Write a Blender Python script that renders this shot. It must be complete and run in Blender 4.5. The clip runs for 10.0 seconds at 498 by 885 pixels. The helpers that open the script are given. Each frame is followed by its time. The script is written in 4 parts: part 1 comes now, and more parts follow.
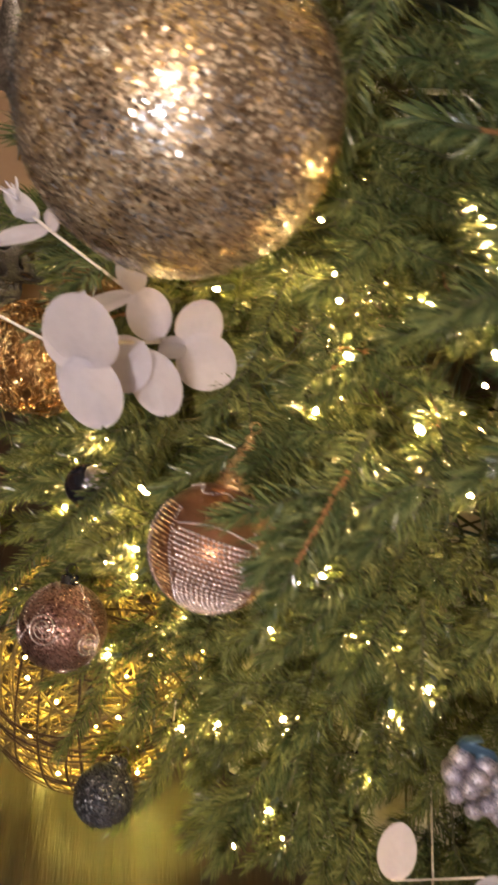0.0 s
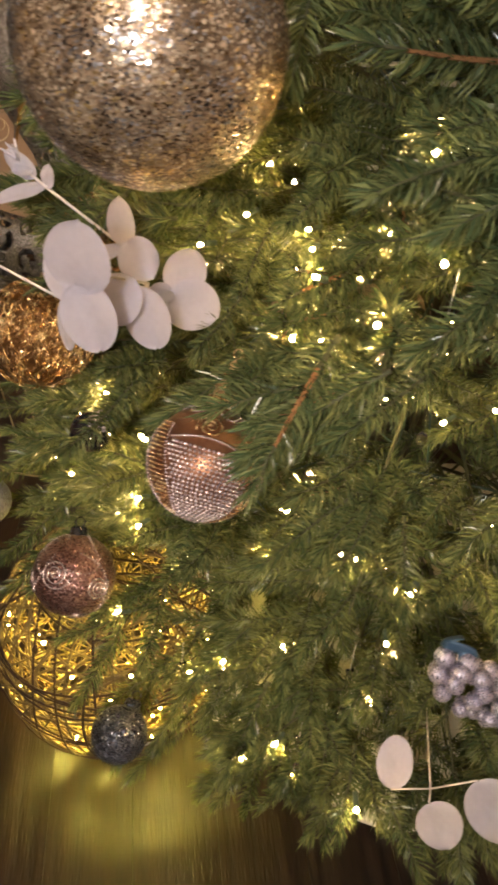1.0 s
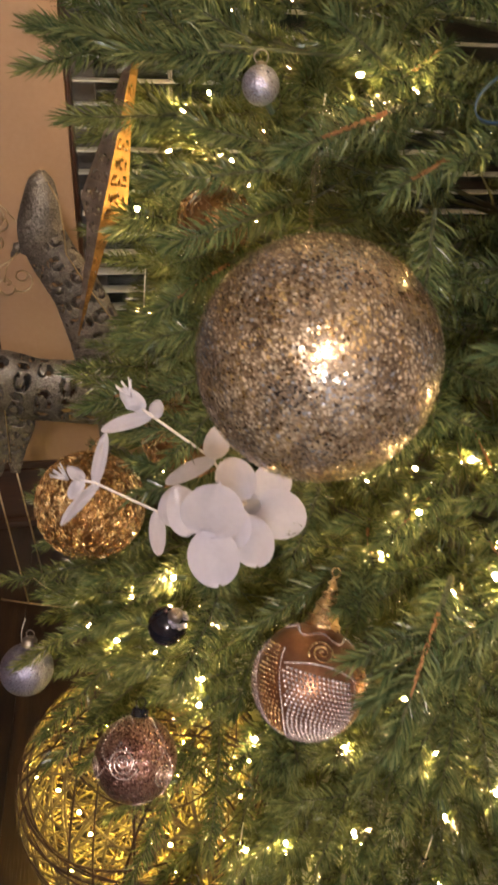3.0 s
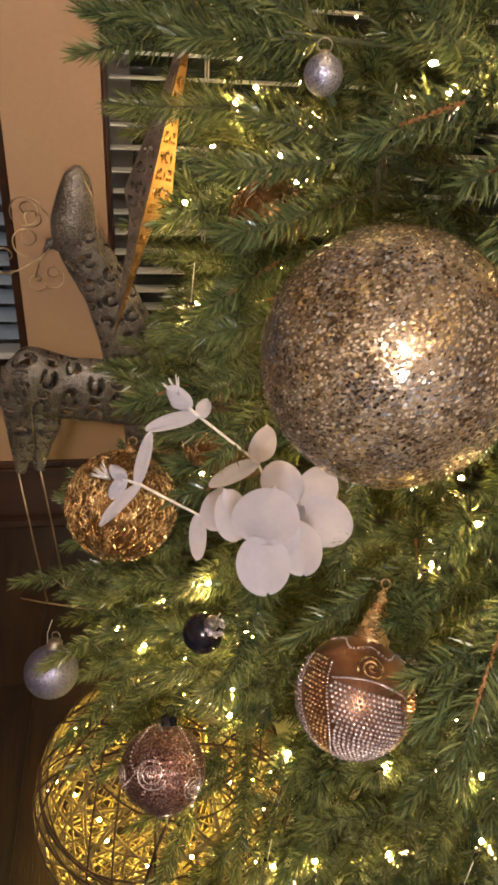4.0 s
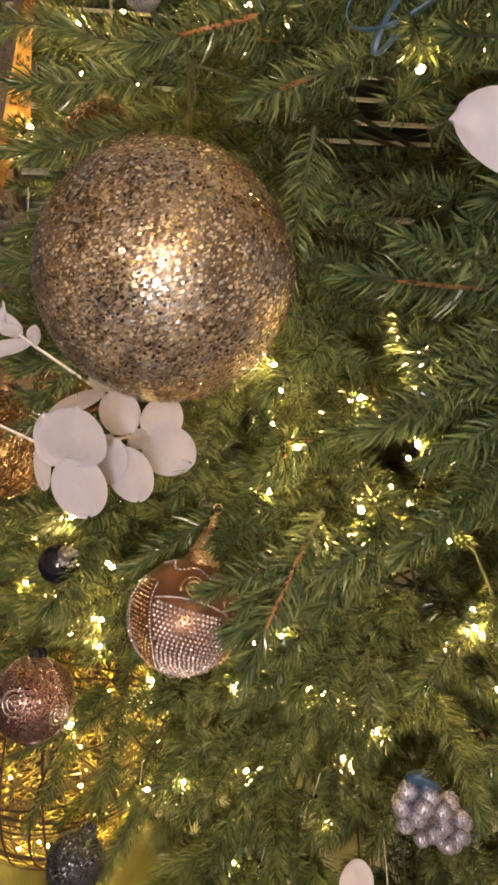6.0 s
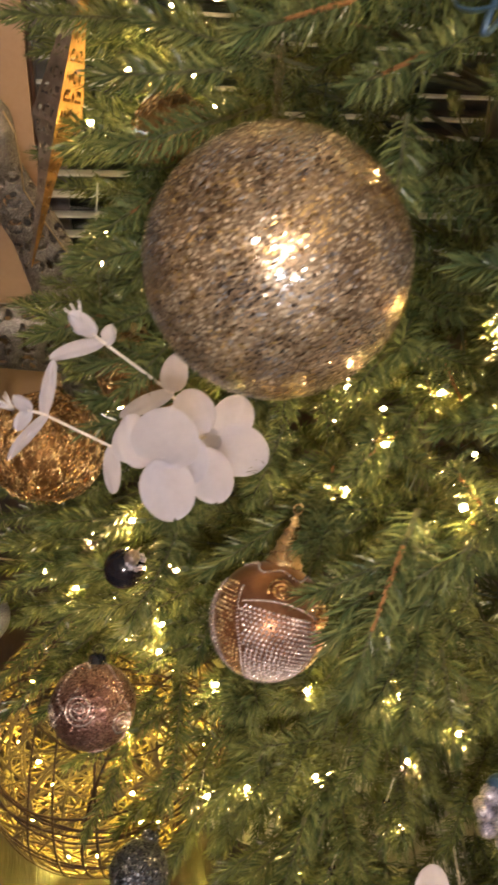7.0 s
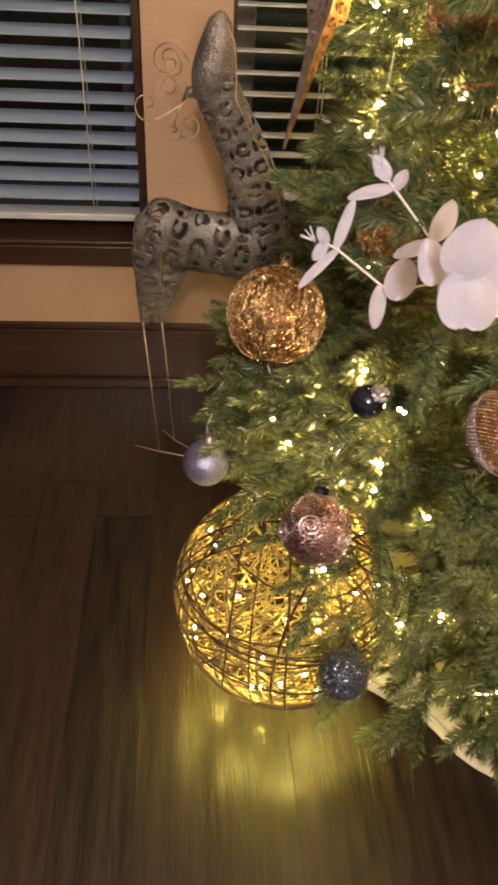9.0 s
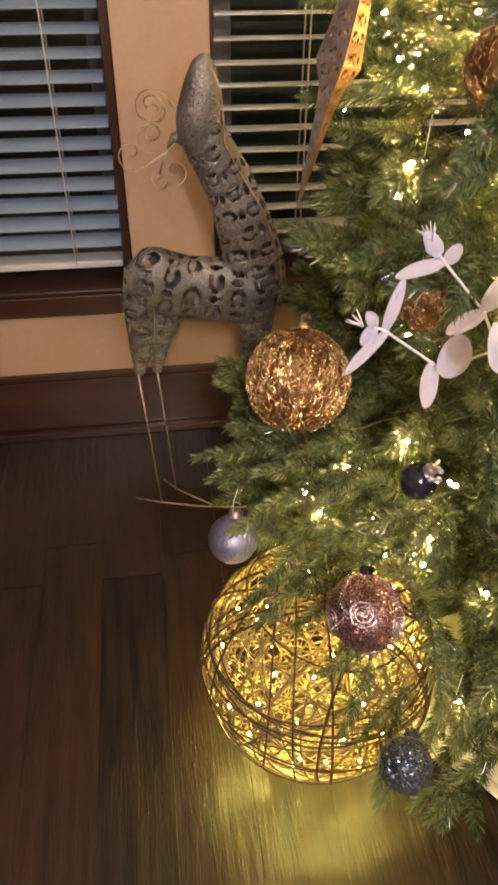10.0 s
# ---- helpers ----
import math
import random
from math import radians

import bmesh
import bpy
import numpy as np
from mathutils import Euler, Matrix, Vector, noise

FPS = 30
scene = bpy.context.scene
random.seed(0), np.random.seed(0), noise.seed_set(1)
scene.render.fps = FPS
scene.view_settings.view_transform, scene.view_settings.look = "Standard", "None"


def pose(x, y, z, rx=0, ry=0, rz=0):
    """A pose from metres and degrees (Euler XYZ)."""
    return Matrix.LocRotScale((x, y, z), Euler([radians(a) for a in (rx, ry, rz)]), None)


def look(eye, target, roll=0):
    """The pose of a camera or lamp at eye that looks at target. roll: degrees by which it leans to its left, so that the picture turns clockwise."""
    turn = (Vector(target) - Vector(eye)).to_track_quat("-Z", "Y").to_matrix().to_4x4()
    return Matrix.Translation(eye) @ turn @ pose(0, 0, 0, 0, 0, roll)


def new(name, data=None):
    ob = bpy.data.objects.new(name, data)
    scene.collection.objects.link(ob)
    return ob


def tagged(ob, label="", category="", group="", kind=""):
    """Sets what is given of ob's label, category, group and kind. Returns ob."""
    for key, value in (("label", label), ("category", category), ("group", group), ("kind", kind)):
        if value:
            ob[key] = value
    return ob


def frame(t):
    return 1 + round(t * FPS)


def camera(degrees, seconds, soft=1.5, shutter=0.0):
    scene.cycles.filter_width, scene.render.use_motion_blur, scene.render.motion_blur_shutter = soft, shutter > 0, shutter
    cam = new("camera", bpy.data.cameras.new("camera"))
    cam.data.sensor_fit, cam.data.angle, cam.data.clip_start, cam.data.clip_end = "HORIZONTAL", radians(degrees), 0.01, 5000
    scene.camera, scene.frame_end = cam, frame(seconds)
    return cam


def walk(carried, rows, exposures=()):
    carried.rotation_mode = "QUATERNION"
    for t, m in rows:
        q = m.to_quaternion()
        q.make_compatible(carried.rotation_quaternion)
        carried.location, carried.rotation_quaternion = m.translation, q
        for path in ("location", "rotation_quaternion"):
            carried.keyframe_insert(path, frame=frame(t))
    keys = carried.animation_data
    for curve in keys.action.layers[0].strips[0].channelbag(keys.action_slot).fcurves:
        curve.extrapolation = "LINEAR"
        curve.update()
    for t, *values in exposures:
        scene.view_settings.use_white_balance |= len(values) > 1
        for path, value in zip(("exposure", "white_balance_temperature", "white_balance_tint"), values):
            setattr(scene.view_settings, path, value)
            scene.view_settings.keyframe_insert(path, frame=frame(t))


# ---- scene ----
cam = camera(38.5, 10.0, soft=3.1, shutter=0.5)
PATH = [
    (0, (0.041, 0.037, 1.068), (0.01, 1.551, -0.239), 4.2),
    (0.5, (0.085, -0.009, 1.055), (0.028, 1.518, -0.236), 2.2),
    (1, (0.059, -0.041, 1.05), (0.011, 1.504, -0.218), 1.0),
    (1.5, (-0.002, -0.048, 1.087), (0.011, 1.532, -0.139), 1.4),
    (2, (-0.027, -0.031, 1.132), (0.033, 1.578, -0.053), 2.1),
    (2.5, (-0.036, -0.027, 1.143), (0.051, 1.614, 0.004), 2.8),
    (3, (-0.051, -0.004, 1.148), (0.028, 1.669, 0.054), 3.0),
    (3.2, (-0.057, 0.003, 1.153), (0.008, 1.683, 0.07), 2.9),
    (4.3, (-0.078, 0.012, 1.13), (-0.037, 1.692, 0.046), 4.2),
    (4.5, (-0.057, -0.003, 1.13), (-0.005, 1.667, 0.03), 4.6),
    (5, (0.007, -0.032, 1.129), (0.099, 1.605, -0.015), 5.8),
    (5.2, (0.012, -0.054, 1.129), (0.131, 1.576, -0.024), 6.3),
    (6.3, (0.015, 0.005, 1.125), (0.187, 1.614, -0.05), 5.9),
    (6.5, (-0.001, 0.001, 1.128), (0.171, 1.61, -0.047), 5.6),
    (7, (-0.039, 0.006, 1.113), (0.118, 1.619, -0.06), 5.0),
    (7.5, (-0.079, 0.002, 1.085), (0.041, 1.607, -0.103), 4.9),
    (8, (-0.069, -0.091, 1.088), (-0.001, 1.498, -0.124), 5.0),
    (8.5, (-0.121, -0.128, 1.069), (-0.152, 1.437, -0.177), 4.4),
    (9, (-0.176, -0.148, 1.076), (-0.264, 1.396, -0.192), 3.6),
    (9.5, (-0.212, -0.084, 1.078), (-0.297, 1.455, -0.197), 2.1),
    (10, (-0.243, -0.057, 1.1), (-0.267, 1.504, -0.15), 0.6),
]
walk(cam, [(t, look(eye, target, roll)) for t, eye, target, roll in PATH], [(0, 0.1, 6500, 12), (2, 0.1, 6400, 10), (3, 0.12, 6250, 12), (4.5, 0.12, 6400, 10), (6.5, 0.12, 6500, 10), (7.2, 0.13, 6500, 10), (8, 0.17, 6700, 13), (8.5, 0.3, 6450, 13), (9.1, 0.61, 6150, 15), (9.6, 0.66, 6050, 16), (10, 0.68, 6000, 16)])

# ---------------------------------------------------------------- light
world = bpy.data.worlds.new("night")
scene.world = world
world.use_nodes = True
world.node_tree.nodes["Background"].inputs[0].default_value = (0.25, 0.32, 0.45, 1)
world.node_tree.nodes["Background"].inputs[1].default_value = 0.02


def lamp(name, kind, place, power, colour, size=0.05):
    data = bpy.data.lights.new(name, kind)
    data.energy, data.color = power, colour
    if kind == "AREA":
        data.size = size
    else:
        data.shadow_soft_size = size
    ob = new(name, data)
    ob.location = place
    return ob


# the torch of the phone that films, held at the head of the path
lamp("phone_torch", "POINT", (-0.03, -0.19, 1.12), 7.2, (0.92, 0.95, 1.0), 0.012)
# the room's ceiling lamp, behind and above
lamp("room_lamp", "POINT", (0.0, -1.5, 2.2), 88.0, (1.0, 0.85, 0.69), 0.15)

# ---------------------------------------------------------------- materials


def nodes_of(name):
    m = bpy.data.materials.new(name)
    m.use_nodes = True
    return m, m.node_tree.nodes, m.node_tree.links, m.node_tree.nodes["Principled BSDF"]


def surface(name, a, b, rough=0.5, metal=0.0, scale=20.0, fine=200.0, bump=0.2, depth=0.001, stretch=(1, 1, 1), rand=0.0, island=0.0, coat=0.0, sheen=0.0, through_light=0.0):
    """A surface that wanders between two colours at two scales, with fine relief."""
    m, n, l, p = nodes_of(name)
    tc = n.new("ShaderNodeTexCoord")
    mp = n.new("ShaderNodeMapping")
    mp.inputs["Scale"].default_value = stretch
    l.new(tc.outputs["Object"], mp.inputs["Vector"])
    n1, n2 = n.new("ShaderNodeTexNoise"), n.new("ShaderNodeTexNoise")
    n1.inputs["Scale"].default_value, n2.inputs["Scale"].default_value = scale, fine
    n1.inputs["Detail"].default_value, n2.inputs["Detail"].default_value = 5, 3
    l.new(mp.outputs[0], n1.inputs["Vector"]), l.new(mp.outputs[0], n2.inputs["Vector"])
    add = n.new("ShaderNodeMath")
    add.operation = "MULTIPLY_ADD"
    l.new(n2.outputs[0], add.inputs[0])
    add.inputs[1].default_value = 0.4
    l.new(n1.outputs[0], add.inputs[2])
    source = add.outputs[0]
    if rand or island:
        info = n.new("ShaderNodeObjectInfo" if rand else "ShaderNodeNewGeometry")
        more = n.new("ShaderNodeMath")
        more.operation = "MULTIPLY_ADD"
        l.new(info.outputs["Random" if rand else "Random Per Island"], more.inputs[0])
        more.inputs[1].default_value = rand or island
        l.new(source, more.inputs[2])
        less = n.new("ShaderNodeMath")
        less.operation = "SUBTRACT"
        l.new(more.outputs[0], less.inputs[0])
        less.inputs[1].default_value = (rand or island) / 2
        source = less.outputs[0]
    ramp = n.new("ShaderNodeValToRGB")
    ramp.color_ramp.elements[0].position, ramp.color_ramp.elements[1].position = 0.45, 0.95
    ramp.color_ramp.elements[0].color, ramp.color_ramp.elements[1].color = (*a, 1), (*b, 1)
    l.new(source, ramp.inputs[0])
    l.new(ramp.outputs[0], p.inputs["Base Color"])
    rr = n.new("ShaderNodeMapRange")
    rr.inputs[3].default_value, rr.inputs[4].default_value = max(0.02, rough - 0.1), min(1, rough + 0.12)
    l.new(n1.outputs[0], rr.inputs[0])
    l.new(rr.outputs[0], p.inputs["Roughness"])
    p.inputs["Metallic"].default_value = metal
    p.inputs["Coat Weight"].default_value = coat
    p.inputs["Sheen Weight"].default_value = sheen
    if through_light:
        p.inputs["Subsurface Weight"].default_value = through_light
        p.inputs["Subsurface Radius"].default_value = (0.01, 0.008, 0.006)
        p.inputs["Subsurface Scale"].default_value = 0.3
    if bump:
        bu = n.new("ShaderNodeBump")
        bu.inputs["Strength"].default_value, bu.inputs["Distance"].default_value = bump, depth
        l.new(add.outputs[0], bu.inputs["Height"])
        l.new(bu.outputs[0], p.inputs["Normal"])
    return m


def glitter(name, colours, flake=330.0, tilt=0.9, rough=0.28, metal=0.9, blotch=18.0, coat=0.0):
    """Loose flakes glued on a ball: each flake has its own tone and its own tilt."""
    m, n, l, p = nodes_of(name)
    tc = n.new("ShaderNodeTexCoord")
    vo = n.new("ShaderNodeTexVoronoi")
    vo.inputs["Scale"].default_value = flake
    l.new(tc.outputs["Object"], vo.inputs["Vector"])
    no = n.new("ShaderNodeTexNoise")
    no.inputs["Scale"].default_value, no.inputs["Detail"].default_value = blotch, 4
    l.new(tc.outputs["Object"], no.inputs["Vector"])
    sep = n.new("ShaderNodeSeparateColor")
    l.new(vo.outputs["Color"], sep.inputs[0])
    mix = n.new("ShaderNodeMath")
    mix.operation = "MULTIPLY_ADD"
    l.new(no.outputs[0], mix.inputs[0])
    mix.inputs[1].default_value = 1.1
    half = n.new("ShaderNodeMath")
    half.operation = "MULTIPLY_ADD"
    l.new(sep.outputs[0], half.inputs[0])
    half.inputs[1].default_value, half.inputs[2].default_value = 0.65, -0.38
    l.new(half.outputs[0], mix.inputs[2])
    ramp = n.new("ShaderNodeValToRGB")
    e = ramp.color_ramp.elements
    while len(e) < len(colours):
        e.new(0.5)
    for i, c in enumerate(colours):
        e[i].position, e[i].color = 0.1 + 0.8 * i / (len(colours) - 1), (*c, 1)
    l.new(mix.outputs[0], ramp.inputs[0])
    l.new(ramp.outputs[0], p.inputs["Base Color"])
    ge = n.new("ShaderNodeNewGeometry")
    off = n.new("ShaderNodeVectorMath")
    off.operation = "SUBTRACT"
    l.new(vo.outputs["Color"], off.inputs[0])
    off.inputs[1].default_value = (0.5, 0.5, 0.5)
    sc = n.new("ShaderNodeVectorMath")
    sc.operation = "SCALE"
    l.new(off.outputs[0], sc.inputs[0])
    sc.inputs["Scale"].default_value = tilt
    su = n.new("ShaderNodeVectorMath")
    l.new(sc.outputs[0], su.inputs[0]), l.new(ge.outputs["Normal"], su.inputs[1])
    nm = n.new("ShaderNodeVectorMath")
    nm.operation = "NORMALIZE"
    l.new(su.outputs[0], nm.inputs[0])
    l.new(nm.outputs[0], p.inputs["Normal"])
    rr = n.new("ShaderNodeMapRange")
    rr.inputs[3].default_value, rr.inputs[4].default_value = rough - 0.12, rough + 0.25
    l.new(sep.outputs[1], rr.inputs[0])
    l.new(rr.outputs[0], p.inputs["Roughness"])
    p.inputs["Metallic"].default_value = metal
    p.inputs["Coat Weight"].default_value, p.inputs["Coat Roughness"].default_value = coat, 0.11
    return m


def glowing(name, colour, strength):
    m, n, l, p = nodes_of(name)
    p.inputs["Base Color"].default_value = (*colour, 1)
    p.inputs["Emission Color"].default_value = (*colour, 1)
    p.inputs["Emission Strength"].default_value = strength
    return m


def glass(name, colour=(0.95, 0.97, 0.97), rough=0.02):
    m, n, l, p = nodes_of(name)
    p.inputs["Base Color"].default_value = (*colour, 1)
    p.inputs["Roughness"].default_value = rough
    p.inputs["Transmission Weight"].default_value = 1.0
    p.inputs["IOR"].default_value = 1.45
    return m


PAINT = surface("tan_wall_paint", (0.36, 0.236, 0.155), (0.42, 0.293, 0.204), 0.55, scale=4, fine=120, bump=0.25, depth=0.0008)
CEILING = surface("ceiling_paint", (0.6, 0.57, 0.52), (0.68, 0.65, 0.6), 0.8, scale=3, fine=90, bump=0.2)
TRIM = surface("dark_stained_trim", (0.017, 0.006, 0.003), (0.047, 0.017, 0.008), 0.32, scale=6, fine=60, bump=0.15, stretch=(0.25, 3, 3), coat=0.3)
PLANK = surface("dark_floor_wood", (0.0026, 0.0011, 0.0004), (0.031, 0.0138, 0.0048), 0.4, scale=9, fine=55, bump=1.0, depth=0.0020, stretch=(6.0, 0.55, 3), rand=0.34, coat=0.68)
varnish = PLANK.node_tree.nodes["Principled BSDF"]
varnish.inputs["Coat Roughness"].default_value = 0.27
PLANK.node_tree.links.new(varnish.inputs["Normal"].links[0].from_socket, varnish.inputs["Coat Normal"])
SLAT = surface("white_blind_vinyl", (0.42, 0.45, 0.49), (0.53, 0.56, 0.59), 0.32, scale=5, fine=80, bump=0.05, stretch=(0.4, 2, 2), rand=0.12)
# left blind: same white vinyl, with the blue of cool light in its colour
SLAT_COOL_LIT = surface("cool_lit_blind_vinyl", (0.23, 0.31, 0.43), (0.31, 0.40, 0.52), 0.3, scale=5, fine=80, bump=0.05, stretch=(0.4, 2, 2), rand=0.12)
CORD = surface("blind_cord", (0.55, 0.52, 0.47), (0.7, 0.67, 0.6), 0.8, scale=300, fine=800, bump=0.3)
FRAME = surface("window_frame_paint", (0.06, 0.06, 0.065), (0.11, 0.105, 0.11), 0.5, scale=8, fine=150)
PANE = glass("window_glass", rough=0.0)
NIGHT = surface("near_black_outside", (0.006, 0.012, 0.008), (0.02, 0.035, 0.022), 0.9, scale=3, fine=18)
NEEDLE = surface("pine_needle", (0.050, 0.076, 0.031), (0.172, 0.190, 0.070), 0.24, scale=14, fine=90, bump=0.0, island=0.5)
TWIGLET = surface("green_brown_twig", (0.03, 0.045, 0.015), (0.08, 0.075, 0.03), 0.7, scale=120, fine=500, bump=0.3)
TWIG = surface("orange_twig_tip", (0.20, 0.085, 0.025), (0.34, 0.155, 0.05), 0.7, scale=120, fine=500, bump=0.4, depth=0.0005)
BARK = surface("tree_pole", (0.03, 0.022, 0.014), (0.07, 0.05, 0.03), 0.8, scale=30, fine=200, bump=0.5)
WIRE = surface("green_cable", (0.012, 0.035, 0.02), (0.025, 0.06, 0.035), 0.4, scale=40, fine=200, bump=0.0)
BULB = glowing("warm_bulb", (1.0, 0.64, 0.25), 1350.0)
GLOBE_BULB = glowing("yellow_bulb", (1.0, 0.76, 0.13), 1180.0)
SOCKET = surface("clear_socket", (0.02, 0.04, 0.025), (0.05, 0.08, 0.05), 0.4, scale=60, fine=300, bump=0.0)
CHAMPAGNE = glitter("champagne_glass_ground", [(0.06, 0.038, 0.02), (0.20, 0.13, 0.075), (0.40, 0.29, 0.18)], 900, 0.4, 0.4, 0.5, 60, 0.8)
FLAKE = surface("champagne_flake", (0.09, 0.054, 0.028), (0.82, 0.66, 0.46), 0.27, 0.6, scale=28, fine=220, bump=0.0, island=0.75, coat=0.5)
FLAKE_GOLD = surface("bronze_gold_flake", (0.15, 0.08, 0.025), (0.86, 0.58, 0.24), 0.25, 0.65, scale=28, fine=220, bump=0.0, island=0.75, coat=0.5)
FLAKE_COOL = surface("silver_flake", (0.06, 0.05, 0.045), (0.76, 0.72, 0.70), 0.22, 0.7, scale=28, fine=220, bump=0.0, island=0.75, coat=0.5)
SILVER = glitter("lilac_silver_glitter", [(0.12, 0.12, 0.18), (0.24, 0.24, 0.35), (0.40, 0.40, 0.55)], 1500, 0.42, 0.36, 0.75)
SLATE = glitter("slate_blue_tinsel", [(0.02, 0.024, 0.035), (0.07, 0.078, 0.10), (0.22, 0.23, 0.28)], 700, 1.3, 0.3, 0.8)
MAUVE = glitter("mauve_brown_glitter", [(0.06, 0.028, 0.024), (0.19, 0.10, 0.085), (0.38, 0.25, 0.22)], 800, 0.8, 0.3, 0.85)
COPPER = surface("rose_copper", (0.20, 0.09, 0.048), (0.36, 0.18, 0.10), 0.33, 0.9, scale=30, fine=300, bump=0.15)
BEAD = surface("rose_silver_bead", (0.46, 0.38, 0.38), (0.92, 0.82, 0.82), 0.18, 0.75, scale=40, fine=300, bump=0.0, island=0.4)
GOLD = surface("gold_foil", (0.42, 0.23, 0.09), (0.92, 0.68, 0.38), 0.26, 0.92, scale=110, fine=600, bump=1.0, depth=0.002, island=0.5)
GOLDWIRE = surface("bright_rose_gold_wire", (0.34, 0.175, 0.055), (1.0, 0.74, 0.38), 0.24, 0.85, scale=110, fine=600, bump=0.4, island=0.8)
GOLDLEAF = surface("gold_glitter_sheet", (0.28, 0.155, 0.05), (0.46, 0.26, 0.085), 0.42, 0.8, scale=60, fine=700, bump=0.4)
STEEL = surface("dark_silver_sheet", (0.16, 0.14, 0.13), (0.34, 0.31, 0.29), 0.4, 0.8, scale=60, fine=700, bump=0.4)
NAVY = surface("dark_blue_lacquer", (0.012, 0.013, 0.02), (0.03, 0.032, 0.05), 0.08, 0.6, scale=20, fine=200, bump=0.0, coat=0.6)
DEER = glitter("pewter_glitter_sheet", [(0.085, 0.076, 0.068), (0.18, 0.165, 0.15), (0.46, 0.43, 0.41)], 1000, 0.6, 0.36, 0.65, 16)
LEAF = surface("white_preserved_leaf", (0.55, 0.53, 0.62), (0.67, 0.65, 0.74), 0.62, scale=30, fine=260, bump=0.12, depth=0.0004)
STEM = surface("white_stem", (0.62, 0.55, 0.52), (0.78, 0.72, 0.7), 0.6, scale=60, fine=300)
# brown twine with the shade of the backlit outer strands put into its colour
SHADED_TWINE = surface("shaded_brown_twine", (0.018, 0.008, 0.004), (0.05, 0.024, 0.01), 0.75, scale=30, fine=500, bump=0.5, depth=0.0008, island=0.4)
TWINE = surface("brown_paper_twine", (0.05, 0.03, 0.011), (0.24, 0.175, 0.06), 0.7, scale=30, fine=500, bump=0.5, depth=0.0008, island=0.5)
ICE = glass("clear_acrylic", (0.97, 0.97, 0.96), 0.03)
LILAC = glitter("lilac_glitter_berry", [(0.2, 0.19, 0.27), (0.42, 0.4, 0.52), (0.75, 0.73, 0.82)], 1100, 0.9, 0.3, 0.7)
FELT = surface("white_skirt_fleece", (0.58, 0.55, 0.44), (0.74, 0.71, 0.6), 0.95, scale=25, fine=220, bump=0.9, depth=0.004, sheen=0.5)
TINSEL = surface("blue_tinsel", (0.02, 0.05, 0.09), (0.06, 0.12, 0.2), 0.4, 0.3, scale=40, fine=200, bump=0.0)

# ---------------------------------------------------------------- mesh helpers


def link(name, bm, material, parent=None, label="", m=None, smooth=True):
    data = bpy.data.meshes.new(name)
    bm.to_mesh(data)
    bm.free()
    for mt in material if isinstance(material, (list, tuple)) else (material,):
        data.materials.append(mt)
    if smooth:
        for f in data.polygons:
            f.use_smooth = True
    ob = new(name, data)
    if parent is not None:
        ob.parent = parent
    if m is not None:
        ob.matrix_basis = m
    if label:
        tagged(ob, label)
    return ob


def part(name, bm, material, parent, label="", m=None, smooth=True):
    return link(name, bm, material, parent, label, m, smooth)


def thing(name, place, label, category, group="", kind="", m=None):
    ob = new(name)
    ob.empty_display_size = 0.02
    ob.matrix_basis = m if m is not None else Matrix.Translation(place)
    return tagged(ob, label, category, group, kind)


def box(bm, lo, hi, bevel=0.0, mat=0):
    r = bmesh.ops.create_cube(bm, size=1)
    vs = r["verts"]
    for v in vs:
        v.co = Vector([lo[i] + (v.co[i] + 0.5) * (hi[i] - lo[i]) for i in range(3)])
    fs = list({f for v in vs for f in v.link_faces})
    for f in fs:
        f.material_index = mat
    if bevel:
        es = list({e for v in vs for e in v.link_edges})
        bmesh.ops.bevel(bm, geom=es, offset=bevel, segments=2, affect="EDGES", profile=0.5)
    return bm


def boxes(*args, bevel=0.0):
    bm = bmesh.new()
    for lo, hi in args:
        box(bm, lo, hi, bevel)
    return bm


def ball(bm, r, place=(0, 0, 0), seg=24, rings=16, mat=0, squash=(1, 1, 1)):
    m = Matrix.Translation(place) @ Matrix.Diagonal((*squash, 1))
    out = bmesh.ops.create_uvsphere(bm, u_segments=seg, v_segments=rings, radius=r, matrix=m)
    for f in {f for v in out["verts"] for f in v.link_faces}:
        f.material_index = mat
    return bm


def tube(bm, pts, radii, sides=6, mat=0, close=False, cap=True):
    """A tube along points; radii one number or one a point."""
    pts = [Vector(p) for p in pts]
    k = len(pts)
    if not isinstance(radii, (list, tuple)):
        radii = [radii] * k
    rings, up = [], None
    for i, p in enumerate(pts):
        a = pts[(i - 1) % k] if (close or i) else p
        b = pts[(i + 1) % k] if (close or i < k - 1) else p
        d = (b - a).normalized()
        if up is None:
            up = d.orthogonal().normalized()
        up = (up - d * up.dot(d))
        up = up.normalized() if up.length > 1e-6 else d.orthogonal().normalized()
        s = d.cross(up)
        r = radii[i] if not isinstance(radii[i], tuple) else None
        ring = []
        for j in range(sides):
            t = 2 * math.pi * j / sides
            ru, rs = (r, r) if r is not None else radii[i]
            ring.append(bm.verts.new(p + up * (ru * math.cos(t)) + s * (rs * math.sin(t))))
        rings.append(ring)
    for i in range(k if close else k - 1):
        a, b = rings[i], rings[(i + 1) % k]
        for j in range(sides):
            f = bm.faces.new((a[j], a[(j + 1) % sides], b[(j + 1) % sides], b[j]))
            f.material_index = mat
    if cap and not close:
        bm.faces.new(rings[0][::-1]).material_index = mat
        bm.faces.new(rings[-1]).material_index = mat
    return bm


def tubes(*runs, sides=6):
    bm = bmesh.new()
    for pts, r in runs:
        tube(bm, pts, r, sides)
    return bm


